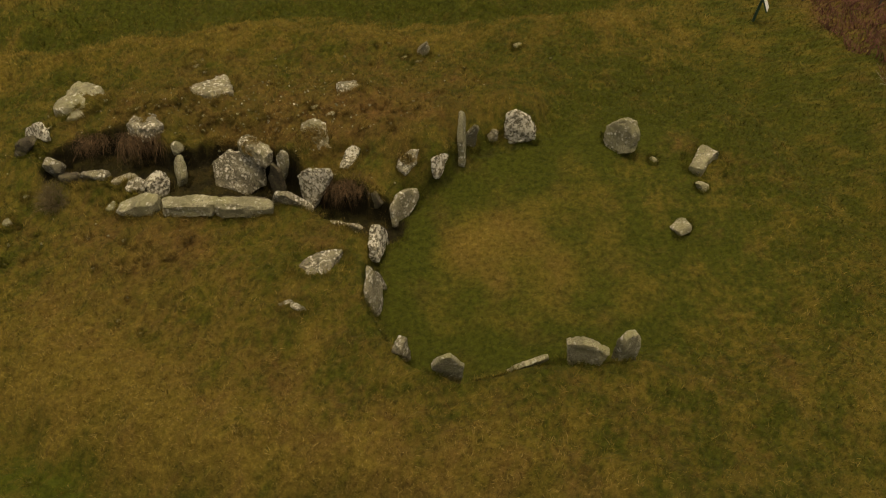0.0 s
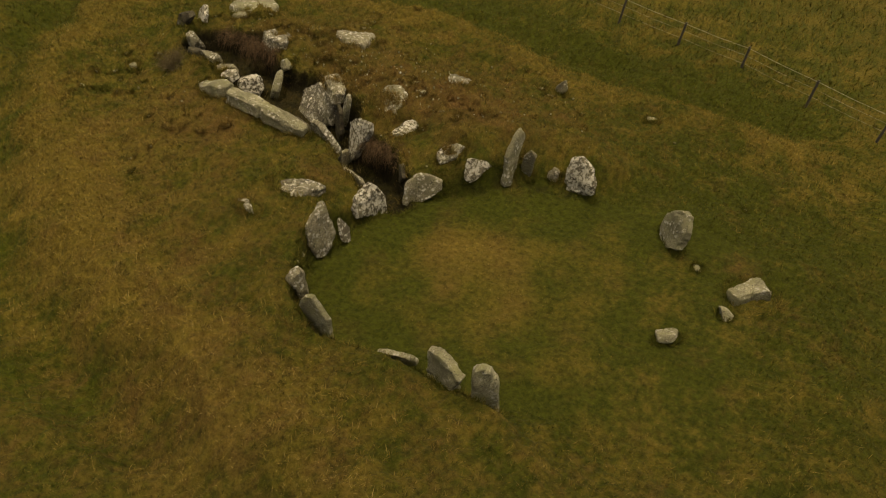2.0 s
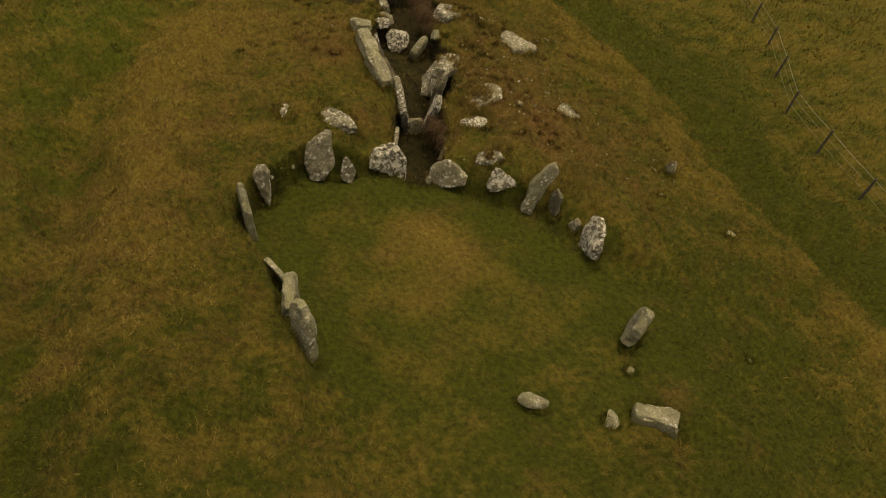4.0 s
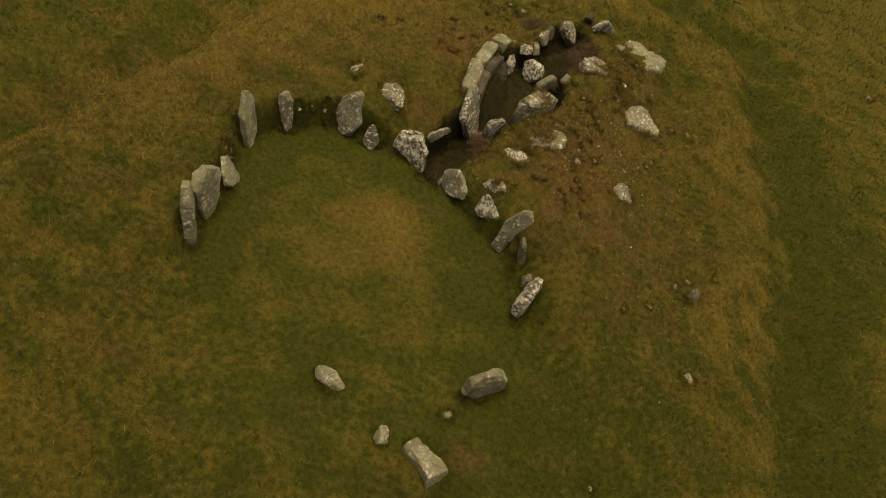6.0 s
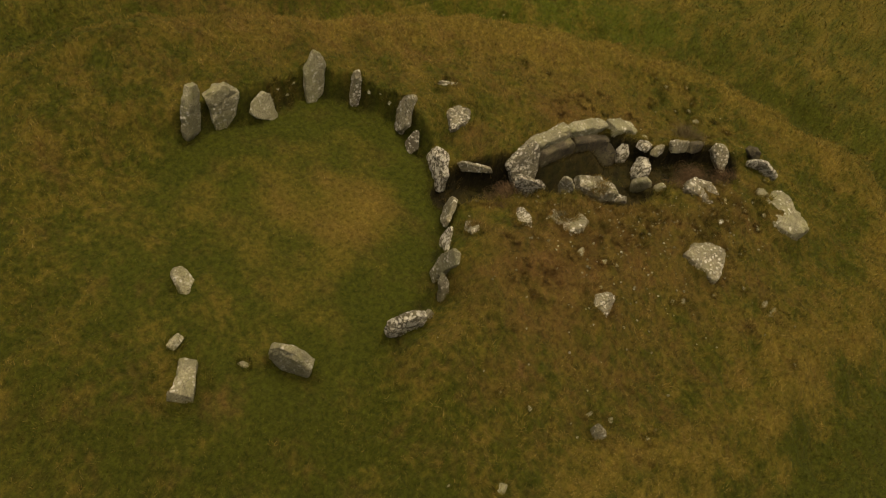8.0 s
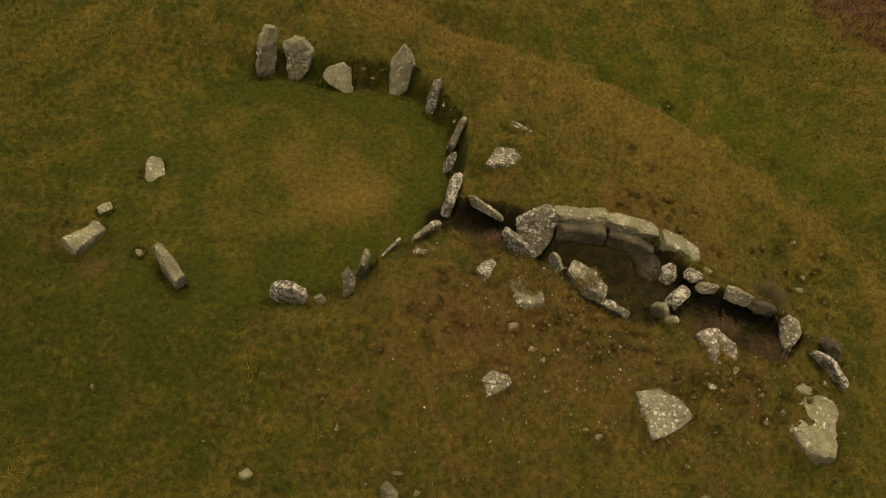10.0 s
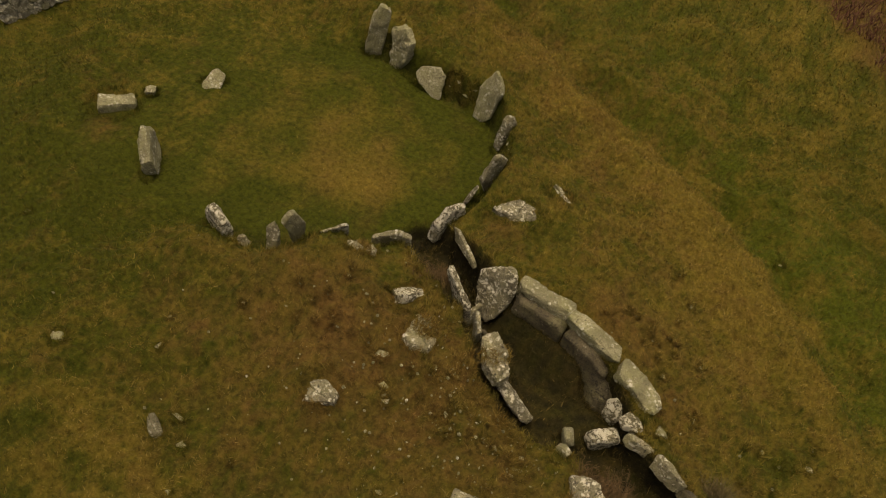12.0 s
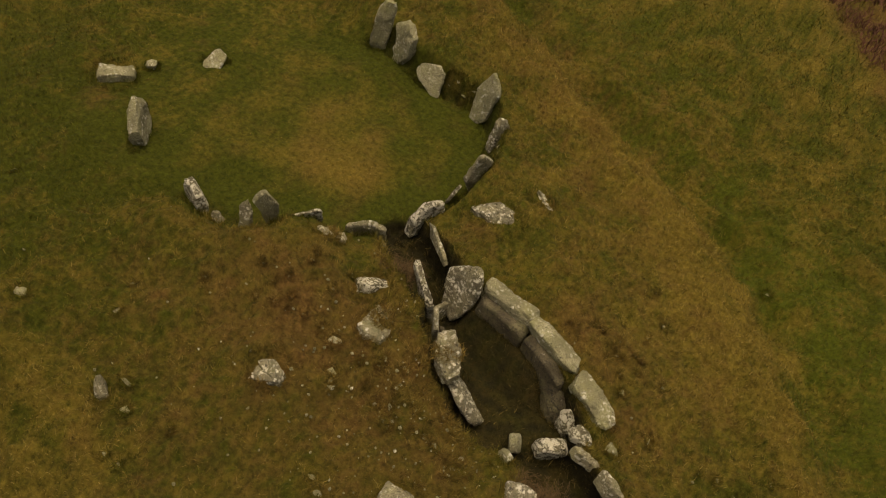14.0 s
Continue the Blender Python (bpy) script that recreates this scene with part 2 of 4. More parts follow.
def waves(x, y, size, seed):
    """Soft uneven values between about -1 and 1."""
    rng, out = np.random.RandomState(seed), np.zeros(np.shape(x))
    for k in range(7):
        a, f, p = rng.uniform(0, 2 * np.pi), rng.uniform(0.6, 1.6) * 2 * np.pi / size, rng.uniform(0, 6.28, 2)
        u = x * np.cos(a) + y * np.sin(a)
        v = -x * np.sin(a) + y * np.cos(a)
        out = out + np.sin(u * f + p[0] + 1.3 * np.sin(v * f * 0.7 + p[1]))
    return out / 4.0


def spot(x, y, cx, cy, s):
    return np.exp(-((x - cx) ** 2 + (y - cy) ** 2) / (2 * s * s))


DRY = [(-3.0, -9.5, 3.0, -0.06), (-8.0, -5.2, 2.5, -0.04), (-4.0, -6.8, 2.0, 0.10), (-10.0, 13.6, 2.2, 0.05), (-14.5, 13.5, 2.0, 0.1), (-7.5, -9.5, 2.5, -0.20), (-10.5, -4.2, 2.0, 0.12), (-14.0, 0.5, 2.0, 0.2),  # patches of dry (+) or lush (-) grass: x, y, spread, strength
    (-7.0, -6.4, 2.0, 0.14), (-4.0, -7.4, 2.0, 0.10), (-1.0, 11.5, 2.2, -0.22), (2.0, 10.5, 2.0, -0.20), (-1.0, -7.5, 2.5, -0.12), (-12.0, 0.9, 1.8, 0.30), (-9.5, -2.2, 1.8, 0.20), (-5.0, 14.3, 2.2, 0.08),
    (-9.9, 15.3, 2.2, 0.08), (0.8, 11.4, 2.0, 0.25), (6.5, 11.5, 2.0, 0.25), (-1.7, 12.1, 1.6, 0.25), (4.8, -5.5, 1.8, 0.20),
    (-15.0, -4.8, 2.6, -0.12), (-17.0, -0.5, 2.4, -0.15), (-11.6, -4.2, 1.4, -0.10), (1.4, -7.6, 1.5, -0.35), (-9.5, 17.5, 2.4, -0.22),
    (2.5, 14.0, 2.6, -0.40), (9.3, 5.6, 2.6, -0.35), (-15.0, 13.2, 2.6, -0.22), (-5.0, 17.8, 2.4, -0.35), (-4.1, 11.3, 1.2, -0.25), (4.5, 7.2, 1.6, -0.25)]


FRESH = [(-8.5, -9.0, 2.5, 0.20), (-4.0, -12.0, 3.0, 0.22), (-14.5, -3.5, 1.8, 0.45), (-18.0, -0.5, 2.5, 0.50), (-16.5, 13.0, 2.5, 0.20), (-6.5, 1.0, 0.6, 0.25), (9.0, 16.0, 3.0, 0.20)]
RUSTY = [  # patches of brown and rusty grass: x, y, spread, strength
    (-4.6, 6.3, 1.3, 0.42), (-7.3, 7.4, 1.6, 0.50), (-2.5, 6.5, 1.2, 0.34), (-5.9, 2.3, 0.7, 0.35), (-9.8, 3.0, 0.9, 0.62), (-12.0, 4.6, 1.0, 0.35), (-11.5, 8.6, 1.4, 0.36),
    (-4.5, 9.0, 1.8, 0.22), (-1.5, 1.5, 1.0, 0.24), (0.5, 1.0, 2.2, 0.14), (-3.8, 7.4, 1.0, 0.2), (-0.6, 8.2, 1.3, 0.25), (-9.3, 10.6, 1.8, 0.25), (-5.0, -5.8, 1.8, 0.34), (-8.5, -7.5, 2.0, 0.25), (-2.5, -8.5, 2.0, 0.22), (-9.0, -0.8, 1.8, 0.22), (-7.0, -2.5, 1.2, 0.16),
    (-3.0, 11.0, 1.5, 0.20), (-12.5, 2.2, 1.5, 0.25), (5.4, 3.9, 0.5, 0.35), (7.2, 2.6, 0.9, 0.25), (4.2, -4.4, 1.2, 0.22), (0.5, -5.0, 0.9, 0.12)]


def bracken_distance(x, y):
    """Distance before the edges of the bracken down the slope and by the fence, negative within."""
    patch = 4.0 * (np.hypot((x - 18.0) / 4.0, (y - 9.6) / 6.0) - 1)
    return np.minimum((x + 11.3) * 0.664 + (y + 17.5) * 0.748, patch) + 0.5 * waves(x, y, 2.4, 41)


def tones(x, y):
    """How dry, rusty, soil-dark with shade painted in, and fresh the turf is, from 0 to 1 each."""
    d = court_distance(x, y)
    m, w = mound_distance(x, y)
    m = m + 0.9 * waves(x, y, 3.6, 51) + 0.5 * waves(x, y, 1.3, 52)
    close = 0.25 + 0.75 * smooth(34.0, 20.0, np.hypot(x + 3, y - 2))
    lawn = smooth(0.1, -0.4, d) * smooth(4.5, 1.5, x)
    dry = 0.34 + 0.22 * waves(x, y, 3.0, 1) + close * (1 - 0.5 * lawn) * (0.24 * waves(x, y, 1.2, 2) + 0.24 * waves(x, y, 0.45, 6) + 0.16 * waves(x, y, 0.2, 12))
    dry = dry - 0.16 * lawn + 0.62 * spot(x, y, -1.5, 1.6, 0.85) + 0.26 * spot(x, y, 0.0, 1.0, 1.6)
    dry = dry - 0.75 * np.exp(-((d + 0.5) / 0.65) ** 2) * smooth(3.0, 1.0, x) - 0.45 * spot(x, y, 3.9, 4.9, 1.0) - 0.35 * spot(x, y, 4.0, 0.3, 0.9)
    dry = dry + w * (0.42 * np.exp(-((m + 0.5) / 1.1) ** 2) - (0.27 + 0.23 * smooth(3.0, 8.0, y)) * np.exp(-((m - 2.2) / 1.3) ** 2)) - 0.12 * smooth(2.0, 5.0, x)
    dry = dry + 0.22 * (ridges(x, y) - 0.25)
    for sx, sy, s, h in DRY:
        dry = dry + h * spot(x, y, sx, sy, s)
    rust = -0.12 + 0.22 * waves(x, y, 2.2, 3) + close * (1 - 0.6 * lawn) * (0.20 * waves(x, y, 0.6, 4) + 0.14 * waves(x, y, 0.25, 14))
    rust = rust + 0.12 * smooth(0.3, -1.5, m) * w * smooth(0.0, 0.8, d)
    for sx, sy, s, h in RUSTY:
        rust = rust + h * spot(x, y, sx, sy, s)
    b = bracken_distance(x, y) + 1.5 * waves(x, y, 6.0, 45)
    rust = rust + 0.7 * smooth(1.0, -0.8, b) * smooth(-15.0, -8.0, b)
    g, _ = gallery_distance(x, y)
    # soil tone with painted shade on gallery floor, cut sides and court bank
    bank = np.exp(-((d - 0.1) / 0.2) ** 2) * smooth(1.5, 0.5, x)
    bare_shaded = (0.84 + 0.15 * waves(x, y, 0.7, 71)) * smooth(0.22, 0.05, g) + 0.35 * np.exp(-((g - 0.05) / 0.1) ** 2) + 0.35 * bank * (0.6 + waves(x, y, 0.7, 15)) + 0.05 * waves(x, y, 0.8, 5)
    fresh = -0.05 + 0.15 * waves(x, y, 2.5, 21) + 0.12 * waves(x, y, 0.5, 22) + 0.55 * w * np.exp(-((m - 2.6) / 1.2) ** 2) * smooth(5.0, -2.0, y) * smooth(-4.0, -9.0, x)
    for sx, sy, s, h in FRESH:
        fresh = fresh + h * spot(x, y, sx, sy, s)
    return np.clip(np.stack([dry, rust, bare_shaded, fresh], -1), 0, 1)


def mesh_object(name, verts, faces, mat, tone=None, smooth_faces=False):
    me = bpy.data.meshes.new(name)
    k = faces.shape[1]
    me.vertices.add(len(verts))
    me.vertices.foreach_set("co", np.ascontiguousarray(verts, np.float32).ravel())
    me.loops.add(faces.size)
    me.loops.foreach_set("vertex_index", np.ascontiguousarray(faces, np.int32).ravel())
    me.polygons.add(len(faces))
    me.polygons.foreach_set("loop_start", np.arange(0, faces.size, k, dtype=np.int32))
    me.polygons.foreach_set("use_smooth", np.full(len(faces), smooth_faces))
    me.update(calc_edges=True)
    if tone is not None:
        a = me.attributes.new("tone", "FLOAT_COLOR", "POINT")
        a.data.foreach_set("color", tone.astype(np.float32).ravel())
    me.materials.append(mat)
    return new(name, me)


def ridges(x, y):
    """Low ridges of old tussock along the slopes, 0 to 1."""
    m, w = mound_distance(x, y)
    return np.clip(1 - np.abs(waves(x, y, 5.0, 61)) * 1.6, 0, 1) * smooth(-2.5, 0.5, m) * smooth(30.0, 15.0, m)


def lumps(x, y):
    """Knolls and hollows of the grazed cairn and of the tussocky banks round it."""
    m, w = mound_distance(x, y)
    on = smooth(0.3, 1.2, court_distance(x, y)) * smooth(0.2, 0.8, gallery_distance(x, y)[0]) * smooth(9.0, 4.0, x)
    rubble = spot(x, y, -8.0, 7.6, 1.7) + 0.2 * spot(x, y, -11.8, 9.2, 1.3) + 0.7 * spot(x, y, -4.0, 6.4, 1.2)
    return on * (1 + 0.8 * rubble) * (0.055 * waves(x, y, 0.95, 91) + 0.045 * np.maximum(waves(x, y, 0.6, 92), 0) + 0.07 * waves(x, y, 1.8, 93) * smooth(-1.5, 0.5, m))


def rough_height(x, y):
    """The ground with its tussocks and hollows."""
    g, _ = gallery_distance(x, y)
    d = court_distance(x, y)
    calm = np.where((d < -0.2) & (x < 6), 0.4, 1.0) * smooth(-0.1, 0.5, g) + 0.15
    return height(x, y) + 0.26 * ridges(x, y) * smooth(7.0, 3.0, x) + calm * (0.035 * waves(x, y, 1.1, 7) + 0.032 * waves(x, y, 0.42, 8) + 0.018 * waves(x, y, 0.22, 18) + 0.085 * waves(x, y, 3.3, 9)) + lumps(x, y)


def lines(low, high, step, reach):
    """Grid lines, close between low and high and ever wider out to the reach."""
    core = np.arange(low, high, step)
    grow = step * np.cumsum(1.07 ** np.arange(160))
    grow = grow[grow < reach]
    return np.concatenate([low - grow[::-1], core, core[-1] + grow])


gx, gy = lines(-17.0, 7.5, 0.06, 2600.0), lines(-8.0, 15.5, 0.06, 2600.0)
X, Y = np.meshgrid(gx, gy)
near = np.hypot(X, Y) < 60
Z = np.where(near, rough_height(X, Y), height(X, Y))
ids = np.arange(X.size).reshape(X.shape)
quads = np.stack([ids[:-1, :-1], ids[:-1, 1:], ids[1:, 1:], ids[1:, :-1]], -1).reshape(-1, 4)
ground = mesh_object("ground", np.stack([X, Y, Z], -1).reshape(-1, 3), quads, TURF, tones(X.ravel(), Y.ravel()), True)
tagged(ground, "sloping rough pasture of green and ochre turf round the cairn", "ground", kind="structure")

# ---- stones ----


def lattice(p, seed):
    """Smooth noise between -1 and 1 at an array of points."""
    q = np.floor(p).astype(np.int64)
    w = p - q
    w = w * w * (3 - 2 * w)
    out = 0.0
    for corner in itertools.product((0, 1), repeat=3):
        c = q + corner
        h = (c[:, 0] * 73856093) ^ (c[:, 1] * 19349663) ^ (c[:, 2] * 83492791) ^ (seed * 2654435)
        h = (h ^ (h >> 13)) * 1274126177 & 0xFFFFFF
        share = np.prod(np.where(np.array(corner) == 1, w, 1 - w), axis=1)
        out = out + share * (h / 0x7FFFFF - 1.0)
    return out


def rock_mesh(name, outline, thick, mat, rng, wear=1.0, rounding=0.06, taper=0.0):
    """A rough slab: an outline given a thickness, split along planes, its edges worn and its faces ledged and pitted."""
    pts = np.array(outline, float)
    if np.sum(pts[:, 0] * np.roll(pts[:, 1], -1) - np.roll(pts[:, 0], -1) * pts[:, 1]) < 0:
        pts = pts[::-1]
    edge = np.roll(pts, -1, 0) - pts
    span = np.hypot(*edge.T)
    n = int(np.clip(span.sum() / 0.045, 22, 110))
    s = np.linspace(0, span.sum(), n, endpoint=False)
    at = np.concatenate([[0], np.cumsum(span)])
    k = np.clip(np.searchsorted(at, s, "right") - 1, 0, len(pts) - 1)
    ring = pts[k] + edge[k] * ((s - at[k]) / span[k])[:, None]
    ring = 0.92 * ring + 0.04 * (np.roll(ring, 1, 0) + np.roll(ring, -1, 0))
    mid = ring.mean(0)
    size = 0.5 * min(np.ptp(pts[:, 0]), np.ptp(pts[:, 1]))
    here = np.c_[ring * 7.0, np.full(n, rng.uniform(0, 50))]
    jag = lattice(here * 0.8, 5) + 0.7 * lattice(here * 2.3, 6)
    ring = mid + (ring - mid) * (1 + 0.045 * min(1.0, 0.25 / max(np.hypot(*(ring - mid).T).mean(), 0.05)) * 2 * jag)[:, None]
    size = 0.5 * min(np.ptp(pts[:, 0]), np.ptp(pts[:, 1]))
    inset = min(rounding, 0.4 * size) / max(size, 0.05)
    steps = int(np.clip(size / 0.06, 3, 10))
    face = [(1 - inset) * (j + 0.6) / (steps + 0.6) for j in range(steps)]
    sides = int(np.clip(thick / 0.06, 2, 9))
    layers = [(-0.5, w) for w in face] + [(-0.5, 1 - inset), (-0.43, 1 - 0.3 * inset)]
    layers += [(-0.38 + 0.76 * j / sides, 1.0) for j in range(sides + 1)] + [(0.43, 1 - 0.3 * inset), (0.5, 1 - inset)] + [(0.5, w) for w in face[::-1]]
    verts = [np.array([[mid[0], -0.5 * thick, mid[1]]])]
    for d, w in layers:
        r = mid + (ring - mid) * w
        verts.append(np.stack([r[:, 0], np.full(n, d * thick), r[:, 1]], -1))
    verts.append(np.array([[mid[0], 0.5 * thick, mid[1]]]))
    verts = np.concatenate(verts)
    foot, head = pts[:, 1].min(), pts[:, 1].max()
    verts[:, 1] *= 1 - taper * smooth(0.35, 1.05, (verts[:, 2] - foot) / (head - foot))
    # planes of cleavage
    c = verts.mean(0)
    for j in range(11):
        way = rng.normal(size=3) * (1, 1.0, 1)
        way /= np.linalg.norm(way)
        reach = (verts - c) @ way
        most = reach.max() * rng.uniform(0.88, 1.0)
        verts = verts - np.outer(np.maximum(reach - most, 0), way)
    rows = 1 + np.arange(len(layers) * n).reshape(len(layers), n)
    turn = np.roll(rows, -1, 1)
    last = len(verts) - 1
    quads = np.stack([rows[:-1], rows[1:], turn[1:], turn[:-1]], -1).reshape(-1, 4)
    caps = np.concatenate([np.stack([np.zeros(n, int), rows[0], turn[0]], -1), np.stack([np.full(n, last), turn[-1], rows[-1]], -1)])
    me = bpy.data.meshes.new(name)
    me.from_pydata(verts.tolist(), [], quads.tolist() + caps.tolist())
    me.update()
    normals = np.zeros(3 * len(verts), np.float32)
    me.vertex_normals.foreach_get("vector", normals)
    normals = normals.reshape(-1, 3)
    if np.sum(normals * (verts - c)) < 0:
        me.flip_normals()
        normals = -normals
    seed = int(rng.randint(1000))
    tilt = Matrix.Rotation(rng.uniform(0, 6.28), 3, "Z") @ Matrix.Rotation(rng.uniform(0, 0.6), 3, "X")
    p = verts @ np.array(tilt) + seed
    ledge = lattice(p * (2.0, 2.6, 3.2), seed) * 2.2
    ledge = np.floor(ledge) + smooth(0.35, 0.65, ledge - np.floor(ledge))
    split = np.maximum(0.0, 1 - np.abs(lattice(p * (1.2, 1.2, 3.4), seed + 7)) / 0.10)
    pits = np.abs(lattice(p * 9, seed + 3))
    rim = np.concatenate([[0], np.repeat([1.0 if abs(d) > 0.3 and w > 0.75 else 0.0 for d, w in layers], n), [0]])
    chips = rim * np.maximum(0.0, lattice(p * 5.0, seed + 4) + 0.15)
    move = 0.020 * ledge + 0.020 * lattice(p * 4.5, seed + 1) + 0.018 * lattice(p * 2.2, seed + 5) - 0.050 * split - 0.10 * chips - 0.024 * pits + 0.014 * lattice(p * 19, seed + 2)
    verts = verts + normals * (move * wear * min(1.0, 2.0 * min(thick, 2 * size)))[:, None]
    me.vertices.foreach_set("co", verts.astype(np.float32).ravel())
    me.shade_smooth()
    me.set_sharp_from_angle(angle=radians(25))
    me.update()
    me.materials.append(mat)
    return me


stone_rng = np.random.RandomState(11)
stone_feet = []


def stone_mat(label):
    if "small pale lichened" in label or "whitish stone in the turf" in label:
        return STONE_PALE
    if "white" in label:
        return STONE_WHITE
    if "lichen" in label or "speckled" in label:
        return STONE_LICHEN
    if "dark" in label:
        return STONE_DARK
    if "pale" in label:
        return STONE_PALE
    return STONE_GREY


def standing(name, x, y, z, turn, lean, thick, outline, label, group):
    """A stone set upright: its outline lies in a vertical plane that turns and leans."""
    ob = new(name, rock_mesh(name, outline, thick, stone_mat(label), stone_rng, wear=0.75 if "pale" in label else 0.4 if "side slab" in label else 1.0, taper=0.0 if name == "slab" or "side slab" in label else 0.45))
    ob.matrix_world = Matrix.Translation((x, y, z)) @ Matrix.Rotation(radians(turn), 4, "Z") @ Matrix.Rotation(radians(lean), 4, "X")
    stone_feet.append((x, y, 0.5 * max(p[0] for p in outline) - 0.5 * min(p[0] for p in outline), 0.5 * thick, radians(turn)))
    return tagged(ob, label, "stone", group)


def stone(name, x, y, z, turn, lean, thick, outline, label, group, sink):
    """A stone by its outline round the point x, y, z, in a plane that turns and leans; its foot goes on into the ground by sink."""
    flat = lean < -55
    low = min(v for u, v in outline)
    shift = Vector((0, 0, 0))
    if flat:
        shift, thick = Vector((0, 0, -0.5 * sink)), thick + sink
    else:
        outline = [(u, v - sink * float(smooth(0.35 * low, 0.85 * low, v))) for u, v in outline]
    wide, tall = 0.5 * (max(u for u, v in outline) - min(u for u, v in outline)), 0.5 * (max(v for u, v in outline) - low)
    me = rock_mesh(name, outline, thick, stone_mat(label), stone_rng, wear=0.85 if "pale" in label else 1.0, rounding=min(0.05, 0.14 * wide), taper=0.0 if flat else 0.2)
    ob = new(name, me)
    ob.matrix_world = Matrix.Translation(Vector((x, y, z)) + shift) @ Matrix.Rotation(radians(turn), 4, "Z") @ Matrix.Rotation(radians(lean), 4, "X")
    stone_feet.append((x, y, wide, tall if flat else 0.5 * thick, radians(turn)))
    return tagged(ob, label, "stone", group)


def lying(name, x, y, z, thick, outline, label, group, tip=(0.0, 0.0)):
    """A stone lying flat on the slope, its top at z."""
    h = 0.5
    fall = float(height(x - h, y, False) - height(x + h, y, False)), float(height(x, y - h, False) - height(x, y + h, False))
    up = Vector((fall[0] + tip[0], fall[1] + tip[1], 1.0)).normalized()
    right = (Vector((1, 0, 0)) - up * up.x).normalized()
    ahead = up.cross(right)
    ob = new(name, rock_mesh(name, [(u, v) for u, v in outline], thick, stone_mat(label), stone_rng, wear=0.65, rounding=min(0.03, 0.12 * thick)))
    turn = Matrix((right, ahead, up)).transposed().to_4x4() @ Matrix.Rotation(radians(-90), 4, "X")
    ob.matrix_world = Matrix.Translation(Vector((x, y, z)) - up * 0.5 * thick) @ turn
    wide = [p[0] for p in outline]
    deep = [p[1] for p in outline]
    stone_feet.append((x, y, 0.5 * (max(wide) - min(wide)), 0.5 * (max(deep) - min(deep)), 0.0))
    return tagged(ob, label, "stone", group)


stone("orthostat", 0.69, -3.35, 1.31, 16, 1, 0.33, [(-0.13, 0.80), (-0.45, 0.52), (-0.36, -0.34), (-0.22, -0.84), (0.31, -0.77), (0.34, -0.53), (0.12, 0.34)], "tall pale grey standing slab with a notched edge", "orthostats of the court", 0.35)
stone("orthostat", -0.38, -3.19, 0.94, 154, -5, 0.40, [(-0.56, 0.38), (-0.22, 0.64), (0.11, 0.67), (0.48, 0.36), (0.38, -0.27), (-0.10, -0.77), (-0.32, -0.69), (-0.43, -0.17)], "broad pale grey standing slab with a rounded top", "orthostats of the court", 0.35)
stone("orthostat", -1.55, -2.91, 0.35, 191, -21, 0.19, [(-0.50, 0.06), (-0.40, 0.32), (0.22, 0.44), (0.45, 0.18), (0.45, -0.28), (0.25, -0.35), (-0.39, -0.17)], "low pale standing stone half sunk in the turf", "orthostats of the court", 0.35)
stone("orthostat", -3.74, -2.82, 0.61, 348, 9, 0.23, [(0.51, -0.67), (0.51, 0.21), (0.11, 0.89), (-0.14, 0.62), (-0.29, 0.16), (-0.08, -0.49), (0.18, -0.70)], "pointed pale standing slab, grey below, set in the bank", "orthostats of the court", 0.40)
stone("orthostat", -4.55, -1.88, 0.41, 54, -4, 0.31, [(-0.36, 0.07), (-0.22, 0.33), (-0.04, 0.39), (0.10, 0.14), (0.11, -0.16), (0.18, -0.58), (0.03, -0.44)], "grey standing slab with a slanting pointed top", "orthostats of the court", 0.40)
stone("orthostat", -5.00, -0.09, 0.22, 62, -12, 0.23, [(-0.37, -0.26), (-0.37, 0.23), (0.05, 0.69), (0.25, 0.79), (0.46, -0.25), (0.20, -0.56), (-0.15, -0.55)], "grey standing slab with a chipped top edge", "orthostats of the court", 0.40)
stone("stone_block", -4.71, 0.64, -0.19, 97, -23, 0.10, [(-0.25, -0.17), (-0.05, 0.20), (0.07, 0.21), (0.28, -0.16), (0.07, -0.29)], "small whitish lichened stone beside a standing slab", "orthostats of the court", 0.45)
stone("stone_block", -4.38, 2.12, -0.51, 69, -10, 0.32, [(-0.79, -0.03), (-0.69, 0.56), (-0.08, 0.76), (0.27, 0.25), (0.32, -0.18), (-0.06, -0.18), (-0.32, -0.10)], "rough grey boulder with black and white lichen at the gallery mouth", "orthostats of the court", 0.30)
stone("orthostat", -3.40, 3.46, -0.28, 32, -18, 0.20, [(-0.71, -0.47), (-0.62, -0.12), (-0.25, 0.23), (0.06, 0.17), (0.47, 0.04), (0.50, -0.23), (-0.10, -0.36)], "leaning grey slab at the mouth of the gallery", "orthostats of the court", 0.30)
stone("stone_block", -3.12, 4.49, 0.09, 160, -123, 0.11, [(0.36, 0.27), (0.34, -0.06), (0.00, -0.37), (-0.23, -0.46), (-0.22, -0.00), (0.05, 0.40)], "turf-grown stone with pale lichen in the bank", "orthostats of the court", 0.25)
stone("stone_block", -2.12, 4.45, 0.09, 43, -20, 0.12, [(-0.56, -0.11), (-0.52, 0.11), (-0.43, 0.30), (0.16, 0.11), (0.29, -0.07), (0.04, -0.10), (-0.38, -0.18)], "small white-lichened stone set in the bank", "orthostats of the court", 0.35)
stone("orthostat", -1.37, 5.10, 0.22, 69, -9, 0.23, [(-0.52, -0.42), (-0.41, 0.20), (-0.06, 0.83), (0.22, 0.94), (0.33, 0.56), (0.04, 0.03), (-0.19, -0.53), (-0.38, -0.54)], "tall leaning slab with a pale pointed top", "orthostats of the court", 0.35)
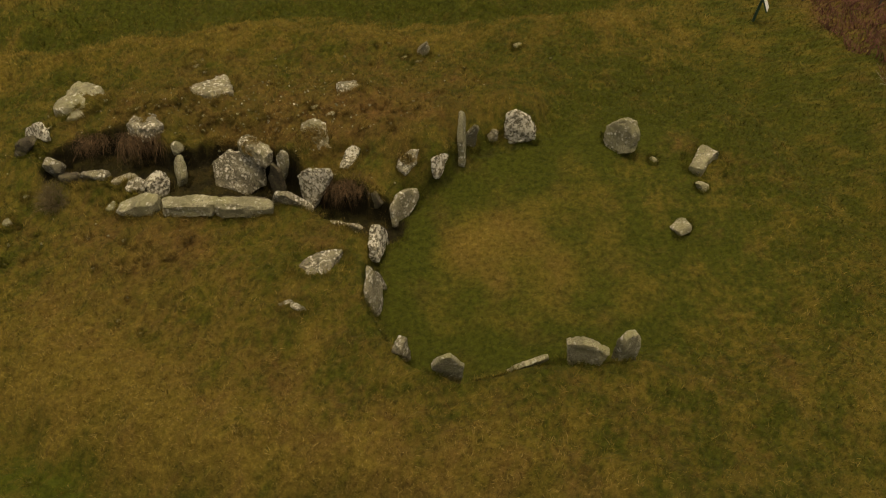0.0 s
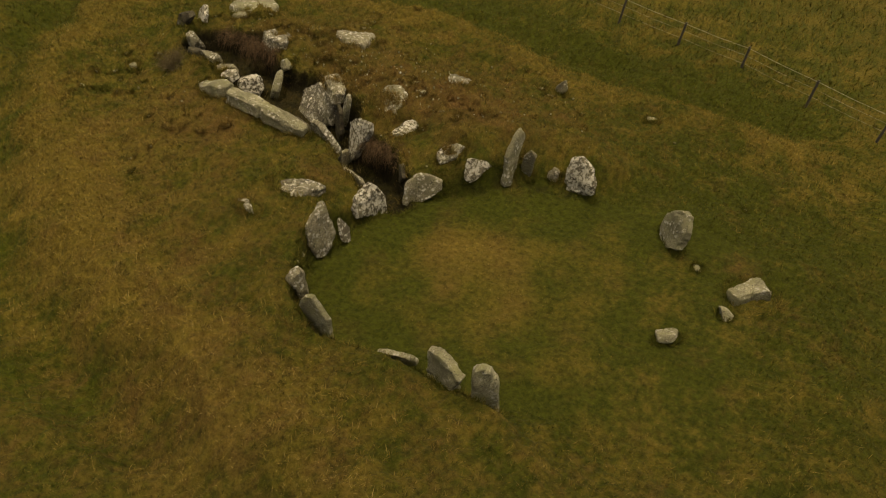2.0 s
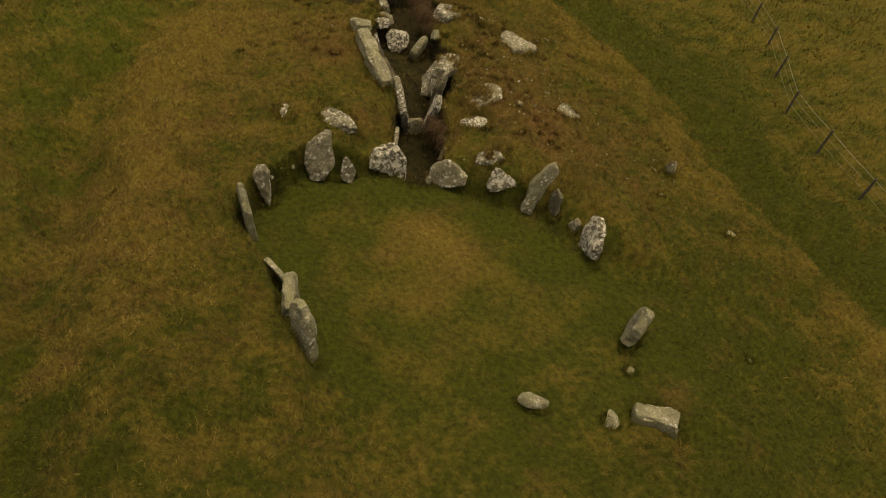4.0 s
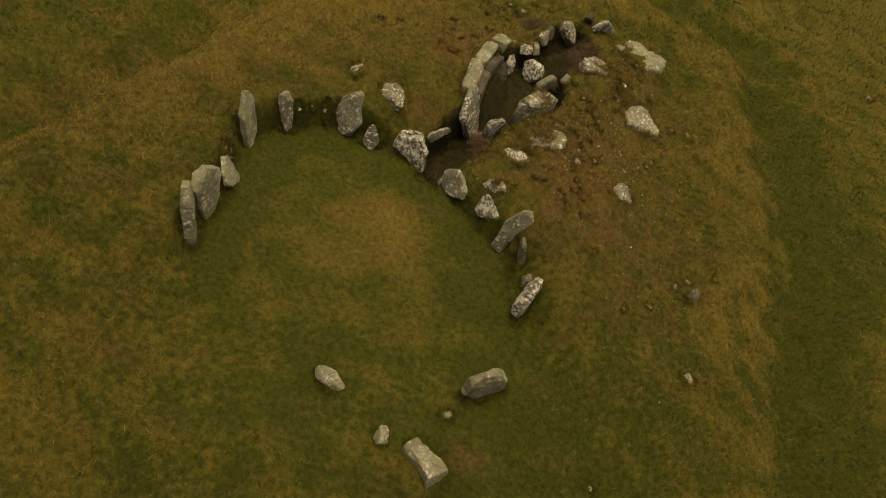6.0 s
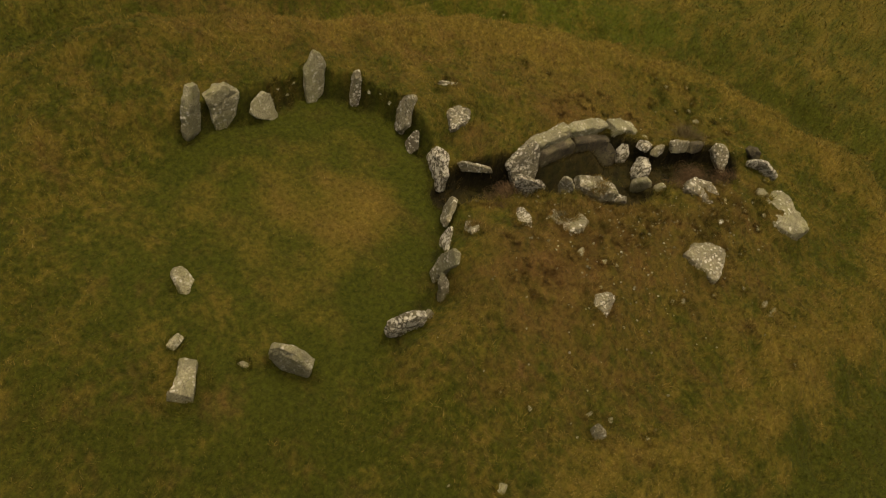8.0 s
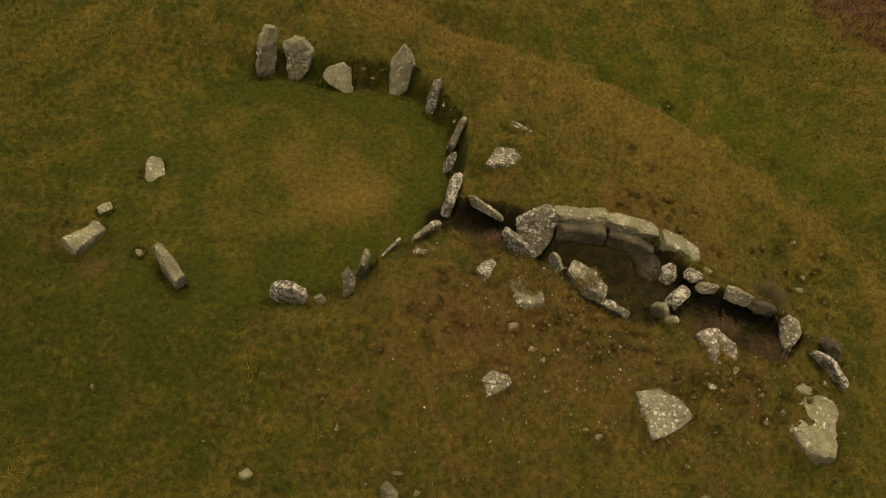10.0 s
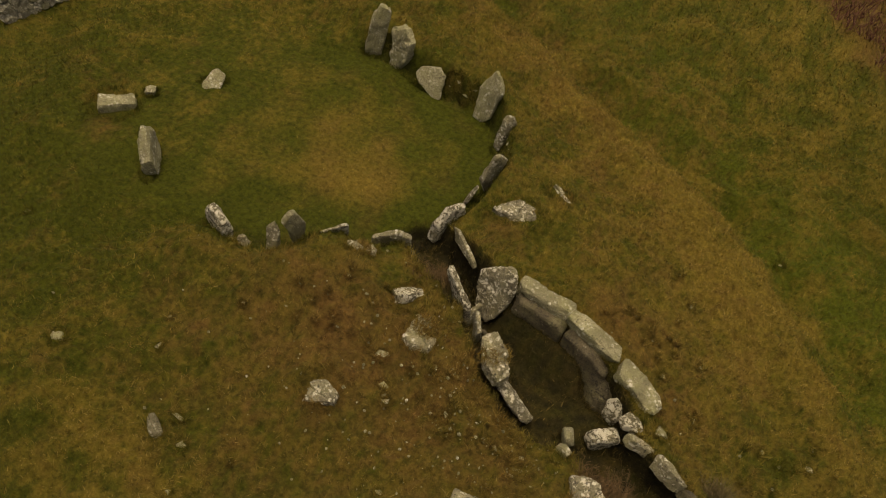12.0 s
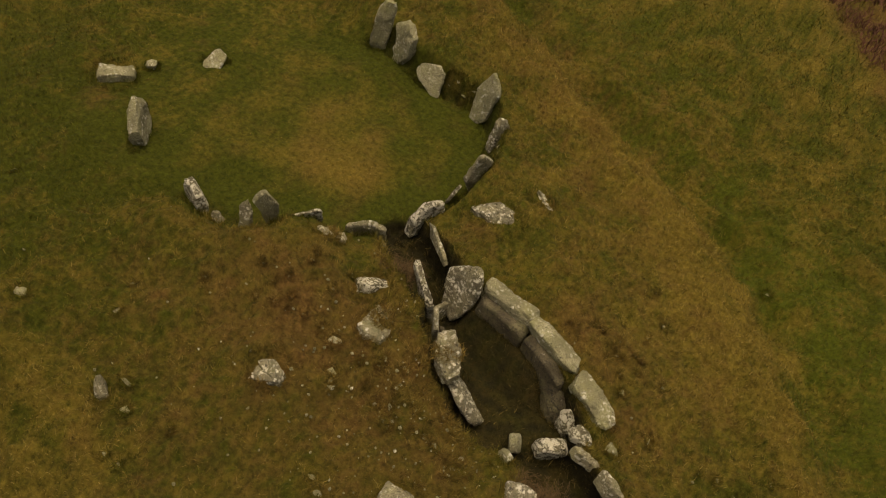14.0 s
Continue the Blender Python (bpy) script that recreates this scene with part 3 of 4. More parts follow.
stone("orthostat", -0.93, 5.37, -0.12, 183, -9, 0.21, [(0.25, -0.59), (0.24, 0.30), (0.05, 0.71), (-0.14, 0.50), (-0.12, -0.27)], "narrow grey stone leaning against a taller slab", "orthostats of the court", 0.30)
standing("stone_block", -0.20, 5.58, -0.36, 10, 0, 0.25, [(-0.18, -0.01), (-0.04, 0.31), (0.14, 0.21), (0.18, -0.30), (-0.07, -0.30)], "small whitish stone at the foot of the bank", "orthostats of the court")
stone("orthostat", 0.65, 5.51, 0.17, 153, 11, 0.35, [(0.45, -0.46), (0.55, 0.18), (0.32, 0.42), (-0.06, 0.36), (-0.48, -0.14), (-0.49, -0.33), (0.21, -0.54)], "squat boulder speckled with white and black lichen", "orthostats of the court", 0.30)
stone("orthostat", 3.56, 4.48, 0.38, 118, 8, 0.37, [(0.49, -0.40), (0.56, -0.05), (0.14, 0.46), (-0.25, 0.63), (-0.52, 0.30), (-0.62, -0.29), (0.05, -0.65)], "free-standing pale block with a deep crack", "orthostats of the court", 0.30)
stone("slab", 5.87, 3.15, 0.25, 270, -84, 0.25, [(0.52, -0.38), (0.19, -0.72), (-0.62, 0.04), (-0.14, 0.50), (-0.04, 0.22)], "fallen pale slab lying tilted on the grass", "fallen stones", 0.15)
stone("stone_block", 4.12, 0.69, 0.27, 38, 48, 0.23, [(0.37, -0.16), (0.07, 0.15), (-0.14, 0.27), (-0.38, 0.06), (-0.14, -0.27), (0.31, -0.32)], "small pale squared stone standing in the grass", "fallen stones", 0.20)
stone("stone_block", 5.30, 2.17, 0.20, 21, -27, 0.30, [(-0.18, 0.15), (0.00, 0.13), (0.19, 0.00), (0.15, -0.14), (-0.06, -0.11)], "small pale stone beside a fallen slab", "fallen stones", 0.20)
lying("stone_block", 4.38, 3.64, -0.03, 0.15, [(0.14, -0.14), (-0.03, -0.10), (-0.14, 0.13), (0.02, 0.14)], "small flat pale stone in the grass", "fallen stones")
stone("slab", -6.20, 1.15, 0.09, 94, -97, 0.17, [(-0.25, 0.78), (0.23, 0.49), (0.31, -0.06), (0.26, -0.74), (-0.10, -0.43), (-0.57, -0.11), (-0.33, 0.52)], "flat lichened slab lying on the cairn's turf", "fallen stones", 0.20)
stone("slab", -6.97, -0.19, 0.18, 269, -74, 0.10, [(-0.16, -0.41), (-0.23, -0.10), (0.16, 0.28), (0.16, 0.01)], "narrow white-spotted stone lying in the turf", "fallen stones", 0.15)
stone("stone_block", -4.92, 5.13, -0.15, 178, -112, 0.11, [(0.28, 0.37), (-0.01, -0.21), (-0.23, -0.41), (-0.50, -0.24), (-0.28, 0.19), (0.14, 0.48)], "boulder blotched with white and black lichen", "cairn stones", 0.20)
stone("stone_block", -5.74, 6.04, -0.10, 175, -102, 0.16, [(0.39, 0.08), (0.33, -0.52), (-0.08, -0.66), (-0.39, -0.50), (-0.56, 0.41), (-0.19, 0.56), (0.20, 0.49)], "turf-capped grey boulder in the cairn", "cairn stones", 0.25)
stone("stone_block", -4.25, 8.47, -0.46, 165, -68, 0.23, [(-0.11, -0.50), (-0.32, 0.04), (-0.02, 0.30), (0.39, 0.21), (0.50, -0.03), (0.18, -0.32)], "pale lichened boulder lying on the cairn's slope", "cairn stones", 0.30)
stone("slab", -8.69, 9.67, -1.05, 15, -106, 0.22, [(0.52, -0.80), (-0.06, -0.69), (-0.56, -0.21), (-0.72, 0.39), (0.04, 0.48), (0.72, 0.49), (0.63, -0.29)], "flat grey triangular slab lying on the turf", "fallen stones", 0.15)
stone("slab", -12.84, 10.44, -1.61, 186, -81, 0.25, [(0.14, 1.01), (0.89, 0.74), (0.92, 0.40), (0.10, -0.82), (-0.51, -0.54), (-0.75, 0.27), (-0.47, 0.68)], "large thick pale slab lying on the cairn", "fallen stones", 0.40)
stone("stone_block", -14.11, 8.76, -1.43, 124, 15, 0.22, [(-0.65, 0.02), (-0.55, 0.44), (-0.13, 0.45), (0.61, -0.23), (0.58, -0.49), (-0.14, -0.14)], "white-lichened boulder at the cairn's end", "cairn stones", 0.30)
stone("stone_block", -14.37, 8.11, -1.31, 338, -3, 0.35, [(-0.51, -0.36), (-0.26, 0.01), (0.25, 0.35), (0.46, 0.26), (0.18, -0.12), (-0.32, -0.42)], "dark grey boulder at the cairn's end", "cairn stones", 0.35)
lying("stone_block", -9.17, 12.25, -1.88, 0.20, [(0.20, -0.31), (-0.33, -0.25), (-0.11, 0.22), (0.33, 0.31), (0.33, -0.07)], "small pale stone lying in the turf", "cairn stones")
standing("stone_block", -1.32, 10.80, -1.29, -40, 0, 0.30, [(0.23, 0.30), (0.09, 0.66), (-0.20, 0.24), (-0.23, -0.30), (0.00, -0.30)], "small grey stone in the grass", "cairn stones")
stone("orthostat", -6.54, 3.53, -0.29, 159, -15, 0.27, [(-0.53, 0.05), (0.21, 0.69), (0.51, 0.78), (0.69, 0.29), (0.60, -0.36), (0.27, -0.65), (-0.22, -0.46)], "grey portal stone with a pale lichened top", "stones of the gallery", 0.55)
standing("slab", -7.98, 3.56, 0.09, 170, 4, 0.50, [(-0.80, -0.47), (0.00, -0.46), (0.80, -0.45), (0.82, -0.07), (0.78, 0.01), (0.10, 0.04), (-0.78, -0.01), (-0.82, -0.09)], "long flat pale slab capping the gallery's side", "stones of the gallery")
standing("slab", -9.48, 3.96, -0.09, 163, 4, 0.46, [(-0.82, -0.27), (0.00, -0.44), (0.82, -0.61), (0.84, -0.25), (0.80, -0.17), (0.10, 0.04), (-0.80, 0.17), (-0.84, 0.09)], "long flat pale slab capping the gallery's side", "stones of the gallery")
standing("slab", -10.90, 4.55, -0.55, 158, 4, 0.56, [(-0.68, -0.13), (0.00, -0.42), (0.66, -0.50), (0.70, -0.37), (0.60, -0.29), (0.10, 0.04), (-0.64, 0.29), (-0.70, 0.21)], "pale wedge-shaped slab ending the gallery's side", "stones of the gallery")
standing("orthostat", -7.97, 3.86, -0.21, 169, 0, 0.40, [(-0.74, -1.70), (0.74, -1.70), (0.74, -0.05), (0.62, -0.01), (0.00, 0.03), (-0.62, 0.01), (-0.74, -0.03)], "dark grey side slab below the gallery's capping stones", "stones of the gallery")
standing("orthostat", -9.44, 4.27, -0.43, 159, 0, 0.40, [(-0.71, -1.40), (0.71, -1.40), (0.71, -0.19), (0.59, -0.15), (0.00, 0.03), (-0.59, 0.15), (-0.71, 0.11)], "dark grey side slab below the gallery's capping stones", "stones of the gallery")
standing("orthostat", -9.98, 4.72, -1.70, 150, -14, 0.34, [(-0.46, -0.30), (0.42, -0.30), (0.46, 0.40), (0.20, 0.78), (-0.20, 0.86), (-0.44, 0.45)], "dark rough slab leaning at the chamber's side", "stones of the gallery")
standing("stone_block", -10.56, 5.06, -1.55, 150, -8, 0.24, [(-0.22, -0.30), (0.16, -0.30), (0.24, 0.20), (0.10, 0.62), (-0.08, 0.70), (-0.26, 0.40)], "white-lichened block inside the gallery", "stones of the gallery")
lying("slab", -11.08, 5.46, -0.80, 0.26, [(0.34, 0.10), (0.20, -0.20), (-0.10, -0.24), (-0.36, -0.02), (-0.16, 0.22), (0.16, 0.24)], "small white-lichened slab on the chamber's edge", "stones of the gallery")
lying("slab", -11.42, 5.86, -0.88, 0.34, [(0.42, 0.06), (0.36, -0.10), (-0.30, -0.14), (-0.42, -0.04), (-0.30, 0.10), (0.20, 0.15)], "narrow slab along the chamber's edge", "stones of the gallery")
lying("slab", -12.26, 6.16, -0.92, 0.42, [(0.46, -0.08), (0.30, -0.22), (-0.30, 0.02), (-0.50, 0.14), (-0.40, 0.24), (0.10, 0.14), (0.42, 0.06)], "long narrow slab along the far chamber", "stones of the gallery")
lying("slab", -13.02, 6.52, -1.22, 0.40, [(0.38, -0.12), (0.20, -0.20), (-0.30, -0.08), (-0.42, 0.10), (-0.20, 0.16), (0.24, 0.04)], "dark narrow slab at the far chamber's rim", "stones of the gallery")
stone("orthostat", -10.52, 5.86, -1.51, 37, -16, 0.42, [(-0.42, 0.19), (-0.24, 0.44), (0.31, 0.49), (0.41, 0.14), (0.14, -0.29), (-0.24, -0.11)], "jamb stone with a white top dividing the gallery", "stones of the gallery", 0.30)
stone("stone_block", -9.77, 6.35, -1.12, 112, 12, 0.27, [(0.33, 0.00), (0.29, 0.21), (0.12, 0.38), (-0.18, 0.00), (-0.32, -0.23), (-0.18, -0.57)], "upright jamb stone with a pale head", "stones of the gallery", 0.30)
standing("stone_block", -9.82, 6.96, -0.98, 150, 0, 0.30, [(-0.20, 0.01), (-0.01, 0.32), (0.20, 0.17), (0.11, -0.30)], "small pale stone beside a jamb", "stones of the gallery")
stone("orthostat", -5.91, 4.35, -0.36, 139, 11, 0.22, [(0.58, 0.09), (0.37, 0.37), (-0.44, 0.77), (-0.52, 0.50), (-0.34, -0.14), (-0.03, -0.45), (0.31, -0.36)], "jamb stone with bright white lichen", "stones of the gallery", 0.55)
stone("stone_block", -6.29, 4.05, -1.25, 69, -2, 0.18, [(-0.38, -0.15), (-0.30, 0.30), (0.22, 0.34), (0.31, -0.17), (-0.08, -0.28)], "small sill block across the gallery", "stones of the gallery", 0.30)
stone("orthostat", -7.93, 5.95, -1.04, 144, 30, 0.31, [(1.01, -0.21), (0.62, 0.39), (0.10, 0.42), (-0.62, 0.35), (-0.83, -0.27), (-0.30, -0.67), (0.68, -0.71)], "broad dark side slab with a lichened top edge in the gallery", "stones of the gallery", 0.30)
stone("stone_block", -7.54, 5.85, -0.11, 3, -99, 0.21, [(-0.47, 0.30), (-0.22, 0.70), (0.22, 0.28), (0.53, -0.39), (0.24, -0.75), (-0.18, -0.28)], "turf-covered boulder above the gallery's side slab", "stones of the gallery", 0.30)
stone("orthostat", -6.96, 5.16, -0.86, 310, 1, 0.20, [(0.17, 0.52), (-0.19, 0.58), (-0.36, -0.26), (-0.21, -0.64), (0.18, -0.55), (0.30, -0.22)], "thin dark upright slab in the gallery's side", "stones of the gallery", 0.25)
stone("stone_block", -6.78, 5.22, -0.15, 124, 5, 0.16, [(0.24, 0.03), (0.05, 0.35), (-0.22, 0.45), (-0.30, -0.08), (-0.07, -0.34)], "small grey stone wedged beside a slab", "stones of the gallery", 0.50)
stone("slab", -5.45, 2.75, -0.25, 145, -2, 0.14, [(-0.75, 0.11), (-0.63, 0.19), (0.42, -0.19), (0.50, -0.38), (-0.56, -0.22)], "narrow slab edging the gallery's entrance", "stones of the gallery", 0.05)
stone("stone_block", -4.36, 3.84, -0.72, 127, -2, 0.17, [(0.48, -0.33), (0.32, 0.15), (-0.22, 0.50), (-0.49, 0.22), (-0.10, -0.33)], "dark stone inside the gallery's mouth", "stones of the gallery", 0.30)
stone("stone_block", -10.92, 8.01, -0.80, 182, -73, 0.17, [(-0.72, 0.43), (-0.50, 0.61), (-0.03, 0.57), (0.44, -0.08), (0.31, -0.37), (-0.21, -0.65), (-0.48, -0.35)], "large lichen-covered boulder beside the far chamber", "cairn stones", 0.35)
stone("orthostat", -13.48, 7.28, -1.68, 148, -23, 0.40, [(-0.13, -0.12), (-0.32, 0.36), (-0.18, 0.59), (0.20, 0.49), (0.37, 0.17), (0.28, -0.27)], "grey end stone closing the gallery", "stones of the gallery", 0.50)

# small stones strewn over the cairn: x, y, width
STREWN = [
    (-5.1, 7.1, 0.34), (-5.5, 7.7, 0.33), (-6.4, 6.9, 0.17), (-8.1, 7.7, 0.21), (-8.4, 7.8, 0.20), (-9.1, 7.9, 0.24),
    (-6.5, 9.8, 0.21), (-3.6, 6.8, 0.11), (-2.5, 6.5, 0.11), (-6.9, 6.3, 0.10), (-5.9, 7.2, 0.11), (-11.0, 8.8, 0.35),
    (-10.2, 9.1, 0.35), (-10.4, 8.8, 0.17), (-12.5, 4.2, 0.29), (-14.9, 5.6, 0.43), (-15.3, 5.1, 0.34), (-15.5, 3.8, 0.24),
    (-15.5, 6.1, 0.20), (-11.8, 5.1, 0.44), (-9.7, 7.3, 0.12), (-6.8, 6.7, 0.21), (-13.0, 9.3, 0.59), (-12.1, 9.9, 0.22),
    (0.0, 8.4, 0.14), (-1.5, 7.5, 0.11), (1.9, 10.1, 0.36), (-0.3, 9.2, 0.25),
]
STREWN += [
    (-1.6, 10.3, 0.28), (-6.8, 10.0, 0.29), (5.4, 7.3, 0.18), (-2.4, 11.8, 0.16), (-7.8, 13.5, 0.18), (-11.6, 9.4, 0.27),
    (-9.2, 11.8, 0.42), (-5.7, 8.0, 0.22), (-10.9, 0.2, 0.12), (-12.2, 2.8, 0.13), (-11.3, 1.6, 0.14), (-11.1, 4.4, 0.17),
    (-14.4, 6.4, 0.23), (-13.6, -2.9, 0.20), (-2.0, 10.8, 0.25), (-6.1, -5.4, 0.12), (-16.9, 22.2, 0.54), (-11.4, 3.6, 0.19),
    (-11.5, 0.9, 0.16), (-8.2, 6.5, 0.12), (-7.5, 6.8, 0.11), (-9.4, 8.6, 0.21), (-13.8, 9.1, 0.30), (-9.6, 9.3, 0.24),
    (-11.6, 10.0, 0.22), (-10.0, 10.2, 0.18), (-7.9, 10.5, 0.15), (-12.3, 9.4, 0.13), (-8.6, 8.7, 0.12),
]
STREWN += [(-9.7, 6.95, 0.24), (-6.8, 5.3, 0.20), (-8.9, 11.0, 0.16), (-8.0, 11.9, 0.14), (-3.2, 10.6, 0.12), (-2.8, 11.8, 0.14), (-9.5, 2.9, 0.10), (-10.1, 8.8, 0.18), (-7.0, 10.2, 0.15), (-6.9, 6.7, 0.20)]
STREWN += [(-2.1, -3.12, 0.20), (-2.4, -3.18, 0.15), (-2.7, -3.10, 0.22), (-3.0, -3.16, 0.14), (-4.82, -1.55, 0.20), (-4.98, -1.2, 0.14), (-5.05, -0.8, 0.20), (-4.75, 0.95, 0.16)]
STREWN += [(float(stone_rng.uniform(-9.2, -6.3)), float(stone_rng.uniform(6.85, 8.2)), float(stone_rng.uniform(0.07, 0.19))) for _ in range(30)]
STREWN += [(float(stone_rng.uniform(-13.0, -9.2)), float(stone_rng.uniform(8.7, 9.9)), float(stone_rng.uniform(0.07, 0.20))) for _ in range(16)]
STREWN += [(float(stone_rng.uniform(-11.6, -9.4)), float(stone_rng.uniform(2.4, 3.4)), float(stone_rng.uniform(0.06, 0.13))) for _ in range(12)]
STREWN += [(float(stone_rng.uniform(-16.5, -13.8)), float(stone_rng.uniform(3.2, 7.0)), float(stone_rng.uniform(0.07, 0.20))) for _ in range(12)]
STREWN += [(float(stone_rng.uniform(-5.0, -2.6)), float(stone_rng.uniform(5.2, 7.2)), float(stone_rng.uniform(0.06, 0.14))) for _ in range(12)]
for x, y, w in STREWN:
    sides = stone_rng.randint(4, 7)
    a = np.sort(stone_rng.uniform(0, 2 * np.pi, sides) * 0.35 + np.arange(sides) * 2 * np.pi / sides)
    r = 0.56 * w * stone_rng.uniform(0.65, 1.15, sides)
    tall = 0.5 * w * stone_rng.uniform(0.7, 1.1)
    outline = [(float(p * np.cos(q)), float(p * np.sin(q) * 0.8)) for p, q in zip(r, a)]
    label = "small pale lichened stone half sunk in the turf" if w > 0.15 else "pebble-sized whitish stone in the turf"
    lying("small_stone", x, y, float(rough_height(np.array([x]), np.array([y]))[0]) + 0.34 * tall, tall, outline, label, "small stones on the cairn")

# crumbs of pale stone in the turf of the cairn, too many to count
chip_bm = bmesh.new()
for _ in range(420):
    x, y = stone_rng.normal(-7.4, 2.9), stone_rng.normal(7.6, 1.7)
    if float(gallery_distance(np.array([x]), np.array([y]))[0][0]) < 0.2 or float(court_distance(np.array([x]), np.array([y]))[0]) < 0.4:
        continue
    r = stone_rng.uniform(0.010, 0.045)
    ground = float(rough_height(np.array([x]), np.array([y]))[0])
    made = bmesh.ops.create_icosphere(chip_bm, subdivisions=1, radius=r)["verts"]
    squash = Vector(stone_rng.uniform(0.6, 1.3, 3))
    for v in made:
        v.co = Vector((v.co.x * squash.x, v.co.y * squash.y, v.co.z * squash.z)) * stone_rng.uniform(0.8, 1.15) + Vector((x, y, ground + 0.02 + 0.5 * r))
chip_me = bpy.data.meshes.new("stone_crumbs")
chip_bm.to_mesh(chip_me)
chip_bm.free()
chip_me.materials.append(STONE_PALE)
tagged(new("stone_crumbs", chip_me), "crumbs of whitish stone strewn in the cairn's turf", "stones", kind="stuff")

# ---- the fence ----
FENCE = [(16.8, 10.8), (14.2, 11.9), (11.8, 13.2), (9.5, 14.5), (7.0, 15.8), (4.4, 17.1), (1.8, 18.1), (-0.8, 19.0), (-3.2, 20.1), (-5.3, 21.9),
         (-7.4, 23.9), (-9.4, 25.2), (-11.4, 25.9), (-13.4, 26.6), (-15.6, 27.6), (-18.0, 28.8), (-20.6, 30.0)]


def part(name, bm, mat, parent, label=""):
    me = bpy.data.meshes.new(name)
    bm.to_mesh(me)
    bm.free()
    me.materials.append(mat)
    ob = new(name, me)
    ob.parent = parent
    if label:
        ob["label"] = label
    return ob


def rod(bm, a, b, r0, r1, sides=8):
    """A tapered round bar from a to b."""
    a, b = Vector(a), Vector(b)
    m = Matrix.Translation((a + b) / 2) @ (b - a).to_track_quat("Z", "Y").to_matrix().to_4x4()
    bmesh.ops.create_cone(bm, cap_ends=True, segments=sides, radius1=r0, radius2=r1, depth=(b - a).length, matrix=m)


fence = tagged(new("fence"), "post and wire fence of dark weathered stakes with pale wires", "fence")
fence.location = (1.8, 17.5, float(height(1.8, 17.5)))
base = fence.location.copy()
tops = []
for x, y in FENCE:
    z = float(height(x, y))
    foot = Vector((x, y, z)) - base
    tip = foot + Vector((random.uniform(-0.05, 0.05), random.uniform(-0.05, 0.05), 1.18 + random.uniform(-0.05, 0.05)))
    bm = bmesh.new()
    rod(bm, foot - Vector((0, 0, 0.3)), tip, 0.055, 0.045, 9)
    bmesh.ops.bevel(bm, geom=[e for e in bm.edges if len(e.link_faces) == 2 and e.calc_face_angle(0) > 1.0], offset=0.008, segments=1)
    part("post", bm, POST, fence)
    tops.append((foot, tip))
for share in (0.94, 0.68, 0.40):
    bm = bmesh.new()
    for (f0, t0), (f1, t1) in zip(tops, tops[1:]):
        a, b = f0.lerp(t0, share), f1.lerp(t1, share)
        sag = a.lerp(b, 0.5) - Vector((0, 0, 0.03))
        thick = 0.006 if share > 0.9 else 0.003
        rod(bm, a, sag, thick, thick, 5)
        rod(bm, sag, b, thick, thick, 5)
    part("wire", bm, WIRE, fence)

# ---- the information panel ----
sx, sy = 11.7, 11.0
sz = float(height(sx, sy))
panel = tagged(new("information_panel"), "white sheet on a slanting green metal stand by the fence", "sign")
panel.matrix_world = Matrix.Translation((sx, sy, sz)) @ Matrix.Rotation(radians(53), 4, "Z")
bm = bmesh.new()
bmesh.ops.create_cube(bm, size=1, matrix=Matrix.Translation((0, 0.05, 0.33)) @ Matrix.Diagonal((0.20, 0.10, 1.26, 1)))
bmesh.ops.bevel(bm, geom=bm.edges[:], offset=0.01, segments=2)
part("post", bm, GREEN, panel, "broad green painted post")
bm = bmesh.new()
bmesh.ops.create_cube(bm, size=1, matrix=Matrix.Translation((0, -0.03, 1.0)) @ Matrix.Rotation(radians(58), 4, "X") @ Matrix.Diagonal((0.40, 0.95, 0.04, 1)))
bmesh.ops.bevel(bm, geom=bm.edges[:], offset=0.008, segments=2)
part("frame", bm, GREEN, panel, "green metal backing")
bm = bmesh.new()
bmesh.ops.create_cube(bm, size=1, matrix=Matrix.Translation((0, -0.03, 1.0)) @ Matrix.Rotation(radians(58), 4, "X") @ Matrix.Translation((0, 0, 0.026)) @ Matrix.Diagonal((0.36, 0.90, 0.008, 1)))
part("sheet", bm, WHITE, panel, "faded white sheet")

# ---- grass ----


def blades(name, x, y, long, wide, rng, mat, flat=0.9, lift=0.0, tone=None):
    """Single bent blades of grass, three triangles each."""
    n = len(x)
    z = rough_height(x, y) - 0.01 + lift
    a, b = rng.uniform(0, 2 * np.pi, n), rng.uniform(0, 2 * np.pi, n)
    tilt = rng.uniform(0.15, flat, n)
    side = np.stack([np.cos(a), np.sin(a), np.zeros(n)], -1) * (0.5 * wide)[:, None]
    way = np.stack([np.cos(b) * np.sin(tilt), np.sin(b) * np.sin(tilt), np.cos(tilt)], -1)
    root = np.stack([x, y, z], -1)
    mid = root + way * (0.55 * long)[:, None]
    tip = root + way * long[:, None] + np.stack([np.cos(b), np.sin(b), np.zeros(n)], -1) * (0.25 * long)[:, None]
    verts = np.stack([root - side, root + side, mid + 0.7 * side, mid - 0.7 * side, tip], 1).reshape(-1, 3)
    k = 5 * np.arange(n)[:, None]
    faces = np.concatenate([k + [[0, 1, 2]], k + [[0, 2, 3]], k + [[3, 2, 4]]])
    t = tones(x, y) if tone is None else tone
    t = np.repeat(np.clip(t + rng.normal(0, 0.12, (n, 4)) * (1, 1, 0.3, 0.6), 0, 1), 5, axis=0)
    return tagged(mesh_object(name, verts, faces, mat, t), kind="stuff")


